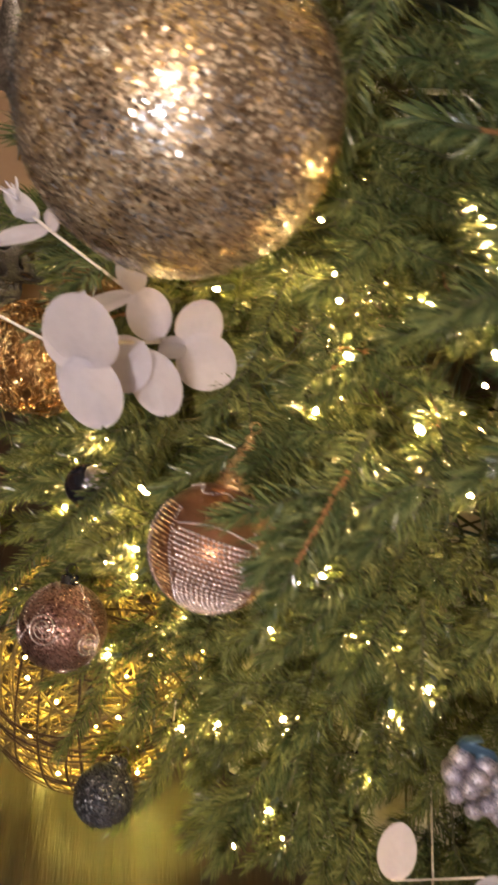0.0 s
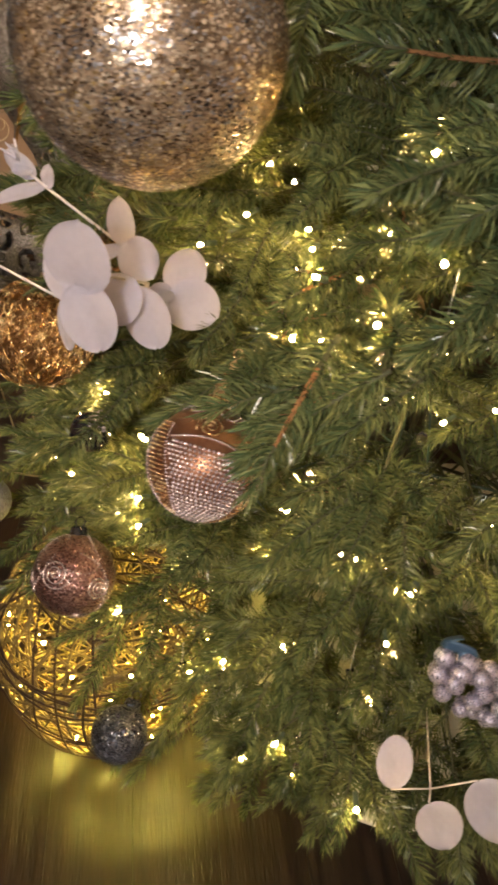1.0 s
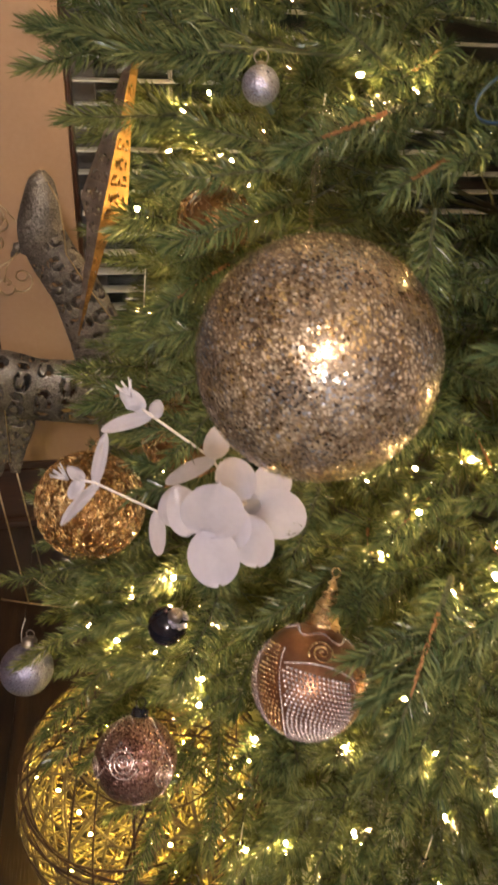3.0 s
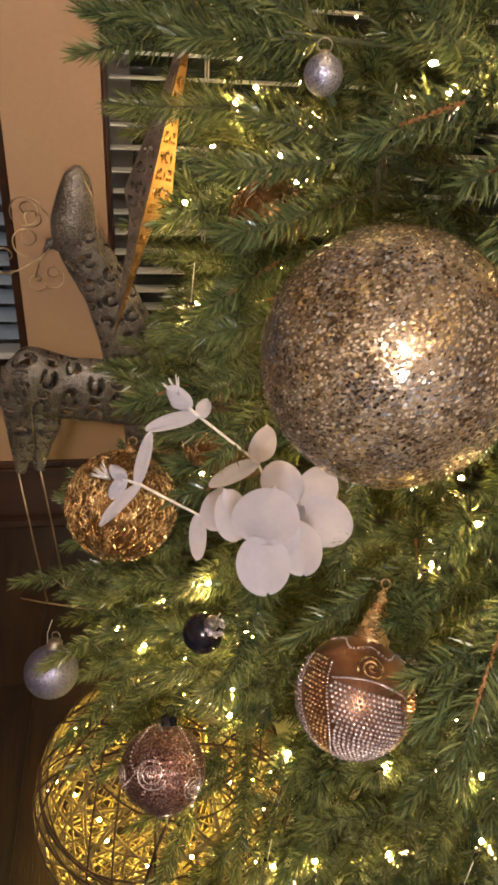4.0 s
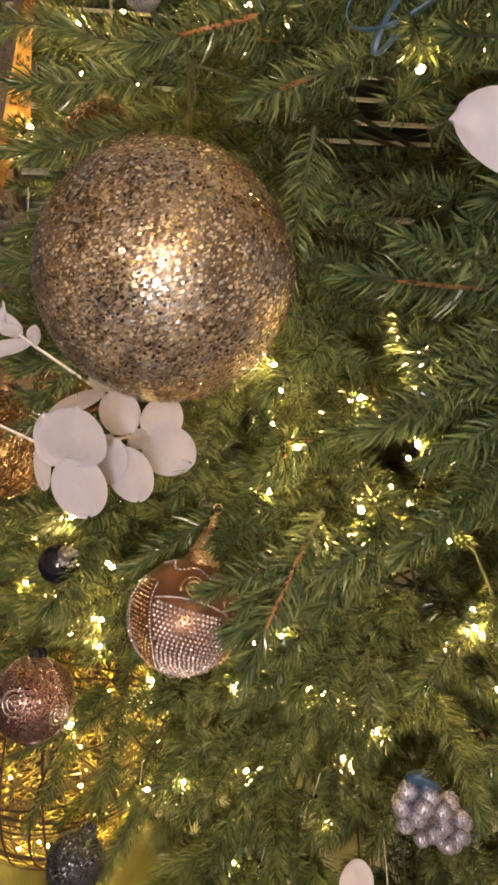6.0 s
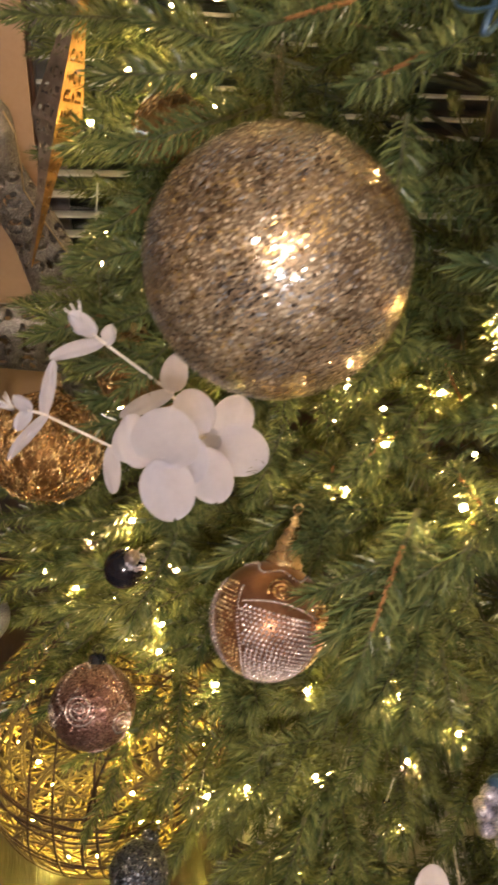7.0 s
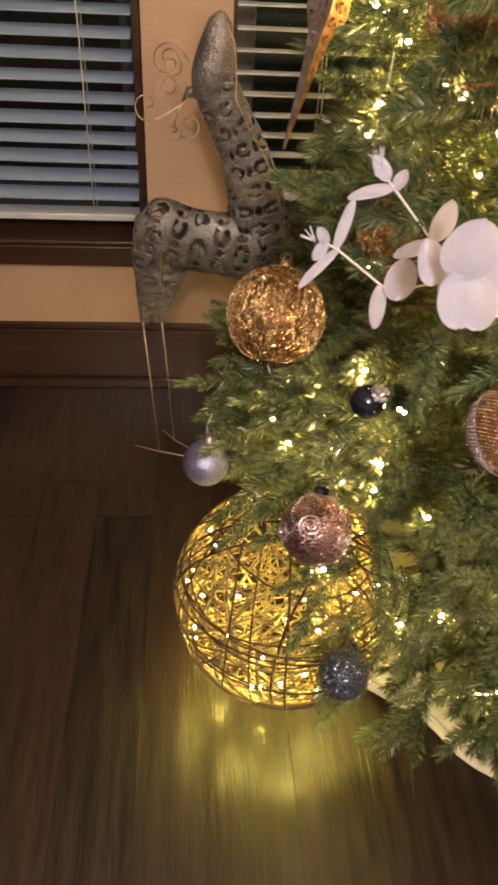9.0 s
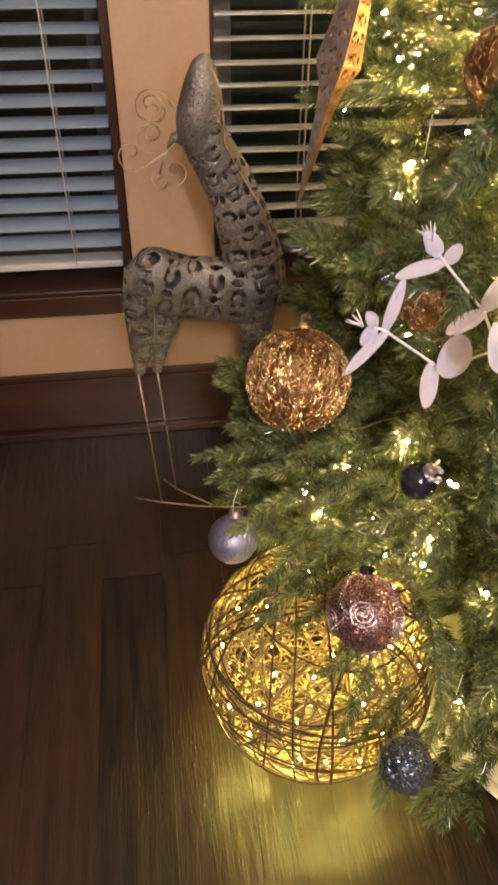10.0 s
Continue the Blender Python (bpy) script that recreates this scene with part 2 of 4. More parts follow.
def spin(profile, seg=24, mat=0, bm=None):
    """A body of revolution round z from (radius, height) pairs."""
    bm = bm or bmesh.new()
    rings = [[bm.verts.new((r * math.cos(2 * math.pi * j / seg), r * math.sin(2 * math.pi * j / seg), z)) for j in range(seg)] for r, z in profile]
    for a, b in zip(rings, rings[1:]):
        for j in range(seg):
            bm.faces.new((a[j], a[(j + 1) % seg], b[(j + 1) % seg], b[j])).material_index = mat
    bm.faces.new(rings[0][::-1]), bm.faces.new(rings[-1])
    return bm


def strewn(shape, places):
    """One mesh out of many placed copies of a small bmesh shape; a place is (matrix, material index)."""
    vs = np.array([tuple(v.co) for v in shape.verts])
    shape.verts.index_update()
    fs = [[v.index for v in f.verts] for f in shape.faces]
    shape.free()
    co, faces, mats = [], [], []
    for k, (m, mt) in enumerate(places):
        q = np.array(m)
        co.append(vs @ q[:3, :3].T + q[:3, 3])
        faces += [[i + k * len(vs) for i in f] for f in fs]
        mats += [mt] * len(fs)
    me = bpy.data.meshes.new("pieces")
    me.from_pydata(np.concatenate(co).tolist(), [], faces)
    me.polygons.foreach_set("material_index", mats)
    bm = bmesh.new()
    bm.from_mesh(me)
    bpy.data.meshes.remove(me)
    return bm


def bead_shape(r):
    bm = bmesh.new()
    bmesh.ops.create_icosphere(bm, subdivisions=1, radius=r)
    return bm


def on_ball(lon, lat, r=1.0):
    return Vector((math.cos(lon) * math.cos(lat), math.sin(lon) * math.cos(lat), math.sin(lat))) * r


def scroll_hole(x, y):
    """Cut-outs of the pierced sheets: hooked C shapes with a small wedge between them."""
    row = math.floor(y)
    x += 0.5 * (row % 2)
    col = math.floor(x)
    u, v = x - col - 0.5, y - row - 0.5
    if (row + col) % 2:
        u = -u
    r, a = math.hypot(u, v), math.atan2(v, u)
    if 0.17 < r < 0.33 + 0.06 * math.sin(a) and not -0.5 < a < 0.75:
        return True
    return abs(u) > 0.36 and abs(v) < 0.26 - 1.3 * (0.5 - abs(u))


# ---------------------------------------------------------------- the room
# the window wall: u runs along it, d comes out of it into the room
TURN = 9.0
WALL = pose(-0.545, 1.427, 0, 0, 0, TURN)


def wallbox(name, spans, material, bevel=0.0, parent=None, label=""):
    return link(name, boxes(*[((a, -e, c), (b, -d, f)) for a, b, d, e, c, f in spans], bevel=bevel), material, parent, label, None if parent else WALL, smooth=False)


floor = tagged(thing("floor", (0, 0, 0), "dark brown varnished wooden plank floor", "floor", kind="structure", m=WALL))
ceiling = tagged(wallbox("ceiling", [(-2.6, 2.6, -0.1, 3.2, 2.45, 2.55)], CEILING), "plain off-white painted ceiling", "ceiling", kind="structure")
wall_north = tagged(wallbox("wall_north", [
    (-2.6, 2.6, -0.10, 0.055, 0.0, 0.385),
    (0.018, 0.194, -0.10, 0.06, 0.385, 2.0),
    (-2.6, -1.12, -0.10, 0.055, 0.385, 2.0),
    (1.32, 2.6, -0.10, 0.055, 0.385, 2.0),
    (-2.6, 2.6, -0.10, 0.055, 2.0, 2.45)], PAINT), "tan painted wall with two low windows", "wall", kind="structure")
tagged(wallbox("wall_south", [(-2.6, 2.6, 3.1, 3.2, 0, 2.45)], PAINT), "plain tan painted wall", "wall", kind="structure")
tagged(wallbox("wall_west", [(-2.7, -2.6, -0.1, 3.2, 0, 2.45)], PAINT), "plain tan painted wall", "wall", kind="structure")
tagged(wallbox("wall_east", [(2.6, 2.7, -0.1, 3.2, 0, 2.45)], PAINT), "plain tan painted wall", "wall", kind="structure")
tagged(wallbox("baseboard", [(-2.59, 2.59, 0.056, 0.068, 0.022, 0.16), (-2.59, 2.59, 0.056, 0.064, 0.16, 0.178), (-2.59, 2.59, 0.056, 0.084, 0.0, 0.022)], TRIM, 0.003), "dark stained wooden baseboard with shoe moulding", "baseboard", kind="structure")
tagged(wallbox("trim", [(-1.3, 0.012, -0.06, 0.082, 0.386, 0.396), (-1.3, 1.4, 0.057, 0.084, 0.338, 0.385)], TRIM, 0.003), "dark stained wooden window sill with a thick front edge", "window sill", kind="structure")
tagged(wallbox("trim", [(0.2, 1.4, -0.06, 0.082, 0.386, 0.396)], TRIM, 0.003), "dark stained wooden window sill behind the tree", "window sill", kind="structure")

# jamb strips beside the mullion; the dark trim colour stands in for shaded reveals
tagged(wallbox("trim", [(0.0, 0.0165, -0.05, 0.052, 0.397, 1.995)], TRIM, 0.002), "wooden window jamb, its dark colour standing for the reveal's shade", "window jamb", kind="structure")
tagged(wallbox("trim", [(0.1955, 0.203, -0.05, 0.045, 0.397, 1.995)], TRIM, 0.002), "wooden window jamb, its dark colour standing for the reveal's shade", "window jamb", kind="structure")


def window(name, a, b, label):
    w = thing(name, (0, 0, 0), label, "window", kind="structure", m=WALL)
    fr = boxes(((a, 0.055, 0.397), (a + 0.05, 0.095, 2.0)), ((b - 0.05, 0.055, 0.397), (b, 0.095, 2.0)), ((a + 0.05, 0.055, 0.397), (b - 0.05, 0.095, 0.45)),
               ((a + 0.05, 0.055, 1.95), (b - 0.05, 0.095, 2.0)), ((a + 0.05, 0.055, 1.19), (b - 0.05, 0.095, 1.23)), bevel=0.003)
    part("window_frame", fr, FRAME, w, "", None, False)
    for lo, hi in ((0.45, 1.19), (1.23, 1.95)):
        pane = part("pane", boxes(((a + 0.05, 0.07, lo), (b - 0.05, 0.074, hi))), PANE, w, "clear window glass", None, False)
        pane.visible_shadow = False
    return w


window("window_1", -1.118, 0.017, "window at night behind white slatted blinds")
window("window_2", 0.196, 1.318, "window at night mirroring the tree's small lamps")


def blind(a, b, bottom, label, vinyl, tip):
    """An open slatted blind: bottom rail, slats, ladder cords and head rail."""
    bl = thing("window_blind", (0, 0, 0), label, "blind", "blinds at the windows", m=WALL)
    part("bottom_rail", boxes(((a, -0.026, bottom), (b, 0.026, bottom + 0.016)), bevel=0.004), SLAT, bl, "white bottom rail", None, False)
    part("head_rail", boxes(((a, -0.03, 1.94), (b, 0.03, 1.985)), bevel=0.003), SLAT, bl, "", None, False)
    bm = bmesh.new()
    ys = [(-0.025, 0.0), (-0.012, 0.0026), (0.0, 0.0035), (0.012, 0.0026), (0.025, 0.0)]
    top = [[bm.verts.new((x, y, z + 0.0014)) for y, z in ys] for x in (a, b)]
    low = [[bm.verts.new((x, y, z - 0.0014)) for y, z in ys] for x in (a, b)]
    for i in range(4):
        bm.faces.new((top[0][i], top[1][i], top[1][i + 1], top[0][i + 1]))
        bm.faces.new((low[0][i], low[0][i + 1], low[1][i + 1], low[1][i]))
    bm.faces.new((top[0][0], low[0][0], low[1][0], top[1][0]))
    bm.faces.new((top[0][4], top[1][4], low[1][4], low[0][4]))
    for k in (0, 1):
        bm.faces.new([*(top[k] if k else top[k][::-1]), *(low[k][::-1] if k else low[k])])
    first = part("slat", bm, vinyl, bl, "", pose(0, 0, bottom + 0.054, tip, 0, 0), False)
    rnd = random.Random(5)
    z = bottom + 0.054 + 0.0402
    while z < 1.93:
        o = first.copy()
        scene.collection.objects.link(o)
        o.matrix_basis = pose(rnd.uniform(-0.002, 0.002), 0, z, tip + rnd.uniform(-1.5, 1.5), rnd.uniform(-0.15, 0.15), 0)
        z += 0.0402
    for x in (a + 0.18, b - 0.1, (a + b) / 2):
        part("ladder_cord", tubes(([(x, -0.027, bottom + 0.01), (x, -0.027, 1.95)], 0.0016), ([(x, 0.027, bottom + 0.01), (x, 0.027, 1.95)], 0.0016)), CORD, bl)
    return bl


blind(-1.09, -0.004, 0.42, "white vinyl slatted blind, open, hanging in the window", SLAT_COOL_LIT, 12)
blind(0.206, 1.30, 0.478, "white vinyl slatted blind, open, behind the tree", SLAT, -6)
# added sheet and ground close the view outside; night is in their near-black colour
tagged(wallbox("backdrop", [(-4, 4, -2.6, -2.5, -0.5, 3.5)], NIGHT), "plain near-black backdrop added outside the windows", "garden", kind="structure")
tagged(wallbox("ground", [(-4, 4, -2.5, -0.1, -0.55, -0.5)], NIGHT), "plain near-black ground added outside the windows", "ground", kind="structure")

# ---------------------------------------------------------------- things that hang on and stand round the tree
AXIS = Vector((0.30, 0.85, 0.0))
VIEW = Vector((-0.08, -0.02, 1.10))
SPACES = []          # room that the branches leave free: centre, radius, share kept clear in front


def reach(z):
    """How far the branches come out at a height."""
    return 0.633 - 0.125 * z if z < 1.2 else max(0.03, 0.483 * (2.15 - z) / 0.95)


def free(place, r, share=0.95, side=VIEW):
    SPACES.append((Vector(place), r, share, Vector(side)))


def cap_on(parent, r, material, axis=(0, 0, 1), loop=True, h=0.010, w=0.0085):
    """The crimped cap and wire loop of an ornament."""
    q = Vector(axis).normalized().to_track_quat("Z", "Y").to_matrix().to_4x4()
    m = q @ Matrix.Translation((0, 0, r - 0.002))
    bm = bmesh.new()
    seg = 20
    rings = []
    for k, (rr, z) in enumerate([(w * 1.08, 0), (w, 0.002), (w * 0.96, h * 0.8), (w * 0.7, h), (0.001, h)]):
        rings.append([bm.verts.new(((rr * (1 + (0.05 if j % 2 and k < 3 else 0))) * math.cos(2 * math.pi * j / seg), (rr * (1 + (0.05 if j % 2 and k < 3 else 0))) * math.sin(2 * math.pi * j / seg), z)) for j in range(seg)])
    for a, b in zip(rings, rings[1:]):
        for j in range(seg):
            bm.faces.new((a[j], a[(j + 1) % seg], b[(j + 1) % seg], b[j]))
    c = part("cap", bm, material, parent, "crimped metal cap", m)
    if loop:
        pts = [(0.005 * math.sin(t), 0, h + 0.004 - 0.005 * math.cos(t)) for t in np.linspace(0, 2 * math.pi, 14)[:-1]]
        bm = bmesh.new()
        tube(bm, pts, 0.0006, 5, close=True)
        part("wire_loop", bm, material, c)
    return c


def hanger(parent, r, up=0.05):
    part("string", tubes(([(0, 0, r + 0.016), (0.001, 0.002, r + 0.016 + up * 0.5), (0.006, 0.008, r + 0.016 + up)], 0.0005), sides=4), CORD, parent)


def glitter_ball(place, r, material, label, cap_material, axis=(0, 0, 1), group="baubles"):
    t = thing("bauble", place, label, "Christmas bauble", group)
    bm = ball(bmesh.new(), r, seg=64, rings=40)
    for v in bm.verts:
        v.co *= 1 + noise.noise(v.co * 260) * 0.008
    part("ball", bm, material, t)
    k = min(1.0, r / 0.028)
    cap_on(t, r, cap_material, axis, True, 0.010 * k, 0.0085 * k)
    free(place, r)
    return t


# large champagne ball with sequins strewn over it
big = glitter_ball((-0.0014, 0.332, 0.9815), 0.0639, CHAMPAGNE, "large champagne and silver glitter ball hanging on the tree", STEEL, (0.38, 0.8, 0.55))
rnd = random.Random(3)
bm = bmesh.new()
bmesh.ops.create_circle(bm, cap_ends=True, segments=6, radius=1.0)
for v in bm.verts:
    v.co.z -= 0.12 * v.co.length_squared
spots = []
COUNT = 17000
for k in range(COUNT):
    z = 1 - 2 * (k + 0.5) / COUNT
    a = k * 2.399963
    d = (Vector((math.sqrt(1 - z * z) * math.cos(a), math.sqrt(1 - z * z) * math.sin(a), z)) + Vector((rnd.gauss(0, 1), rnd.gauss(0, 1), rnd.gauss(0, 1))) * 0.012).normalized()
    loose = rnd.random() < 0.03
    q = (d + Vector((rnd.gauss(0, 1), rnd.gauss(0, 1), rnd.gauss(0, 1))) * (0.16 if loose else 0.07)).normalized().to_track_quat("Z", "Y").to_matrix().to_4x4()
    size = rnd.uniform(0.0010, 0.0016) if loose else rnd.uniform(0.0006, 0.0012)
    patch = noise.noise(d * 2.6 + Vector((4.0, 1.0, 7.0))) + 0.5 * rnd.gauss(0, 0.5)
    tone = 1 if patch > 0.22 else 2 if patch < -0.32 else 0
    spots.append((Matrix.Translation(d * (0.0640 + rnd.uniform(0.0001, 0.0009))) @ q @ pose(0, 0, 0, 0, 0, rnd.uniform(0, 60)) @ Matrix.Diagonal((size, size * rnd.uniform(0.35, 0.9), size, 1)), tone))
part("sequin_scatter", strewn(bm, spots), [FLAKE, FLAKE_GOLD, FLAKE_COOL], big, "overlapping champagne, gold and silver flakes", smooth=False)

glitter_ball((-0.271, 0.554, 0.458), 0.0305, SILVER, "small lilac silver glitter ball at a branch tip", STEEL, (0.1, 0.45, 0.9))
hanger(bpy.data.objects["bauble.001"], 0.03, 0.03)
slate = glitter_ball((-0.079, 0.325, 0.360), 0.0285, SLATE, "small slate blue tinsel ball low on the tree", SLATE, (0.3, 0.85, 0.3))
bm = bmesh.new()
for _ in range(420):
    d = Vector((rnd.gauss(0, 1), rnd.gauss(0, 1), rnd.gauss(0, 1))).normalized()
    s = d.orthogonal().normalized()
    s.rotate(Matrix.Rotation(rnd.uniform(0, 6.28), 3, d))
    a = d * 0.0283
    b = d * 0.0325 + s * 0.005
    w = d.cross(s) * 0.0004
    bm.faces.new([bm.verts.new(p) for p in (a + w, a - w, b)])
part("tinsel", bm, SLATE, slate, "short slate blue tinsel hairs", smooth=False)

# small mauve ball with coils of wire on its face
mauve = glitter_ball((-0.127, 0.417, 0.495), 0.0408, MAUVE, "mauve brown glitter ball with coiled wire rosettes", NAVY, (0.05, 0.7, 0.7))
for i, (ax, s) in enumerate((((-0.2, -0.62, 0.76), 1.1), ((0.75, -0.6, 0.3), 0.9), ((-0.85, -0.35, 0.2), 0.9), ((0.2, -0.85, -0.5), 0.8))):
    q = Vector(ax).normalized().to_track_quat("Z", "Y").to_matrix().to_4x4()
    pts = []
    for t in np.linspace(0.6, 6 * math.pi, 90):
        rr = 0.00072 * t * s
        pts.append(q @ Vector((rr * math.cos(t), rr * math.sin(t), math.sqrt(max(0, 0.0412 ** 2 - rr * rr)))))
    part("coil", tubes((pts, 0.00095), sides=5), BEAD, mauve, "coiled silver wire")

spots = []
for lon0 in (-150, -30, 90):
    for k in range(34):
        lat = radians(-75 + 4.4 * k)
        spots.append((Matrix.Translation(on_ball(radians(lon0 + 14 * math.sin(lat * 2)), lat, 0.0411)), 0))
for k in range(52):
    spots.append((Matrix.Translation(on_ball(2 * math.pi * k / 52, radians(48 + 8 * math.sin(k * 0.36)), 0.0411)), 0))
part("bead_garland", strewn(bead_shape(0.0013), spots), BEAD, mauve, "thin rows of rose silver beads")

# rose copper ball set with rows of beads
rose = thing("bauble", (0.017, 0.332, 0.724), "rose copper ball set with rows of tiny beads", "Christmas bauble", "baubles", m=pose(0.0175, 0.334, 0.722, -40, 19, 0))
part("ball", ball(bmesh.new(), 0.0405, seg=48, rings=32), COPPER, rose)
silver, fine, rims = [], [], []
for i in range(46):
    lat = radians(-84 + i * 4.2)
    if lat > radians(72):
        break
    n = max(5, int(2 * math.pi * 0.0405 * math.cos(lat) / 0.0032))
    for j in range(n):
        lon = 360 * (j + 0.5 * (i % 2)) / n - 180
        m = Matrix.Translation(on_ball(radians(lon), lat, 0.0409))
        turn = (lon + 140 + 10 * math.sin(lat * 2)) % 120
        if lat < radians(14) and 4 < turn < 78:
            silver.append((m, 0))
        elif lat < radians(30) and 88 < turn < 116:
            fine.append((m, 0))
for lon0 in (-140, -20, 100):
    for off in (0, 82):
        for k in range(36):
            lat = radians(-80 + 3.1 * k)
            rims.append((Matrix.Translation(on_ball(radians(lon0 + off) - math.radians(10) * math.sin(lat * 2), lat, 0.0411)), 0))
    for k in range(30):
        rims.append((Matrix.Translation(on_ball(radians(lon0 + 82 * k / 30), radians(16 + 8 * math.sin(math.pi * k / 30)), 0.0411)), 0))
for k in range(64):
    rims.append((Matrix.Translation(on_ball(2 * math.pi * k / 64, radians(56 + 5 * math.sin(k * 0.6)), 0.0411)), 0))
part("beadwork", strewn(bead_shape(0.00158), silver), BEAD, rose, "dense panels of tiny rose silver beads")
part("beadwork", strewn(bead_shape(0.00105), fine), GOLD, rose, "narrow panels of fine copper beads")
part("bead_garland", strewn(bead_shape(0.0011), rims), BEAD, rose, "thin bead rows edging the panels")
for lon0, lat0 in ((-104, 37), (16, 37), (136, 37)):
    pts = []
    for t in np.linspace(0.8, 5.2 * math.pi, 70):
        rr = radians(0.82 * t)
        pts.append(on_ball(radians(lon0) + rr * math.cos(t) / math.cos(radians(lat0)), radians(lat0) + rr * math.sin(t), 0.0407))
    part("coil", tubes((pts, 0.0008), sides=5), GOLD, rose, "coil of gold wire")
cap = part("cap", spin([(0.0135, 0.0), (0.0128, 0.003), (0.0108, 0.006), (0.0075, 0.018), (0.0042, 0.028), (0.0012, 0.038)], 20), GOLD, rose, "tall gold filigree cone cap", pose(0, 0, 0.0385))
for sgn in (1, -1):
    pts = [(r * math.cos(sgn * t), r * math.sin(sgn * t), z) for t, r, z in zip(np.linspace(0, 8 * math.pi, 90), np.linspace(0.0128, 0.0016, 90), np.linspace(0.003, 0.038, 90))]
    part("filigree_wire", tubes((pts, 0.0010), sides=5), GOLD, cap)
pts = [(0.0035 * math.sin(t), 0, 0.0415 - 0.0035 * math.cos(t)) for t in np.linspace(0, 2 * math.pi, 12)[:-1]]
bm = bmesh.new()
tube(bm, pts, 0.0005, 5, close=True)
part("wire_loop", bm, GOLD, cap)
free((0.017, 0.332, 0.724), 0.041, 0.75)

# gold balls wrapped in foil wire from pole to pole
def wire_ball(place, r, label, strands, core, wire, axis, seed):
    t = thing("bauble", place, label, "Christmas bauble", "baubles")
    bm = ball(bmesh.new(), r * 0.93, seg=72, rings=48)
    for v in bm.verts:
        v.co *= 1 + 0.03 * noise.noise(v.co * 120) + 0.02 * noise.noise(v.co * 330)
    part("ball", bm, core, t)
    rnd = random.Random(seed)
    turn = Vector(axis).normalized().to_track_quat("Z", "Y").to_matrix()
    bm = bmesh.new()
    for k in range(strands):
        lon, lat = rnd.uniform(0, 6.283), math.asin(rnd.uniform(-0.95, 0.8))
        span, drift, ph = rnd.uniform(0.3, 0.8), rnd.uniform(-0.35, 0.35), rnd.uniform(0, 6.28)
        pts = []
        for q in np.linspace(0, 1, 10):
            la = min(1.5, lat + span * q)
            lo = lon + drift * q / max(0.3, math.cos(la)) + 0.05 * math.sin(9 * q + ph)
            groove = 0.035 * abs(math.sin(lo * 5))
            pts.append(turn @ on_ball(lo, la, r * (0.965 + groove + 0.02 * math.sin(14 * q + ph))))
        tube(bm, pts, 0.00062 if r > 0.05 else 0.0005, 4)
    part("foil_wire", bm, wire, t, "crinkled gold wire strands")
    spots = []
    flake = bmesh.new()
    bmesh.ops.create_circle(flake, cap_ends=True, segments=4, radius=0.0012)
    for k in range(strands * 2):
        d = Vector((rnd.gauss(0, 1), rnd.gauss(0, 1), rnd.gauss(0, 1))).normalized()
        q = (d + Vector((rnd.gauss(0, 1), rnd.gauss(0, 1), rnd.gauss(0, 1))) * 0.5).normalized().to_track_quat("Z", "Y").to_matrix().to_4x4()
        spots.append((Matrix.Translation(d * r * rnd.uniform(0.97, 1.005)) @ q, 0))
    part("foil_glint", strewn(flake, spots), wire, t, "glinting gold foil scraps", smooth=False)
    cap_on(t, r * 0.99, GOLD, axis)
    return t


CORE = surface("dark_gold_core", (0.12, 0.055, 0.02), (0.34, 0.19, 0.075), 0.3, 0.9, scale=90, fine=500, bump=1.0, depth=0.002)
wire_ball((-0.197, 0.640, 0.636), 0.0615, "gold copper ball wrapped in crinkled foil wire", 900, CORE, GOLDWIRE, (0.1, 0.6, 0.8), 8)
free((-0.197, 0.640, 0.636), 0.0625)
wire_ball((-0.06, 0.555, 0.985), 0.030, "brown gold wire ball set deep among the branches", 150, CORE, GOLDWIRE, (0, 0.6, 0.8), 15)
wire_ball((-0.088, 0.535, 0.80), 0.034, "dark gold wire ball set deep among the branches", 200, CORE, GOLDWIRE, (0, 0.6, 0.8), 16)

# dark little ball with a pale beaded cap
dark = thing("bauble", (-0.094, 0.438, 0.662), "small glossy dark blue ball with pale beads at its cap", "Christmas bauble", "baubles")
part("ball", ball(bmesh.new(), 0.0178, seg=32, rings=20), NAVY, dark)
cap_on(dark, 0.0178, STEEL, (0.4, -0.2, 0.9), True, 0.008, 0.006)
bm = bmesh.new()
for j in range(9):
    bmesh.ops.create_icosphere(bm, subdivisions=2, radius=0.0028, matrix=Matrix.Translation((0.010 + 0.0065 * math.cos(j * 0.7), -0.006 + 0.0065 * math.sin(j * 0.7), 0.0175 - 0.0007 * j)))
part("beadwork", bm, LILAC, dark, "pale frosted beads")
free((-0.094, 0.438, 0.662), 0.02)


# small silver ball and a blue tinsel strand, high on the tree
glitter_ball((-0.03, 0.545, 1.085), 0.013, SILVER, "tiny silver glitter ball high on the tree", STEEL, (0, 0.5, 0.8))
for c, n in (((0.115, 0.42, 1.085), 5), ((0.265, 0.29, 0.50), 4)):
    t = thing("tinsel_strand", c, "curly strand of dark blue tinsel among the needles", "tinsel", "blue tinsel")
    pts = [(0.022 * math.cos(2.1 * a) * (0.4 + 0.2 * a), 0.012 * math.sin(3.0 * a), 0.016 * math.sin(2.6 * a) + 0.004 * a) for a in np.linspace(0, n, 60)]
    part("ribbon", tubes((pts, [(0.0022, 0.0005)] * 60), sides=5), TINSEL, t)

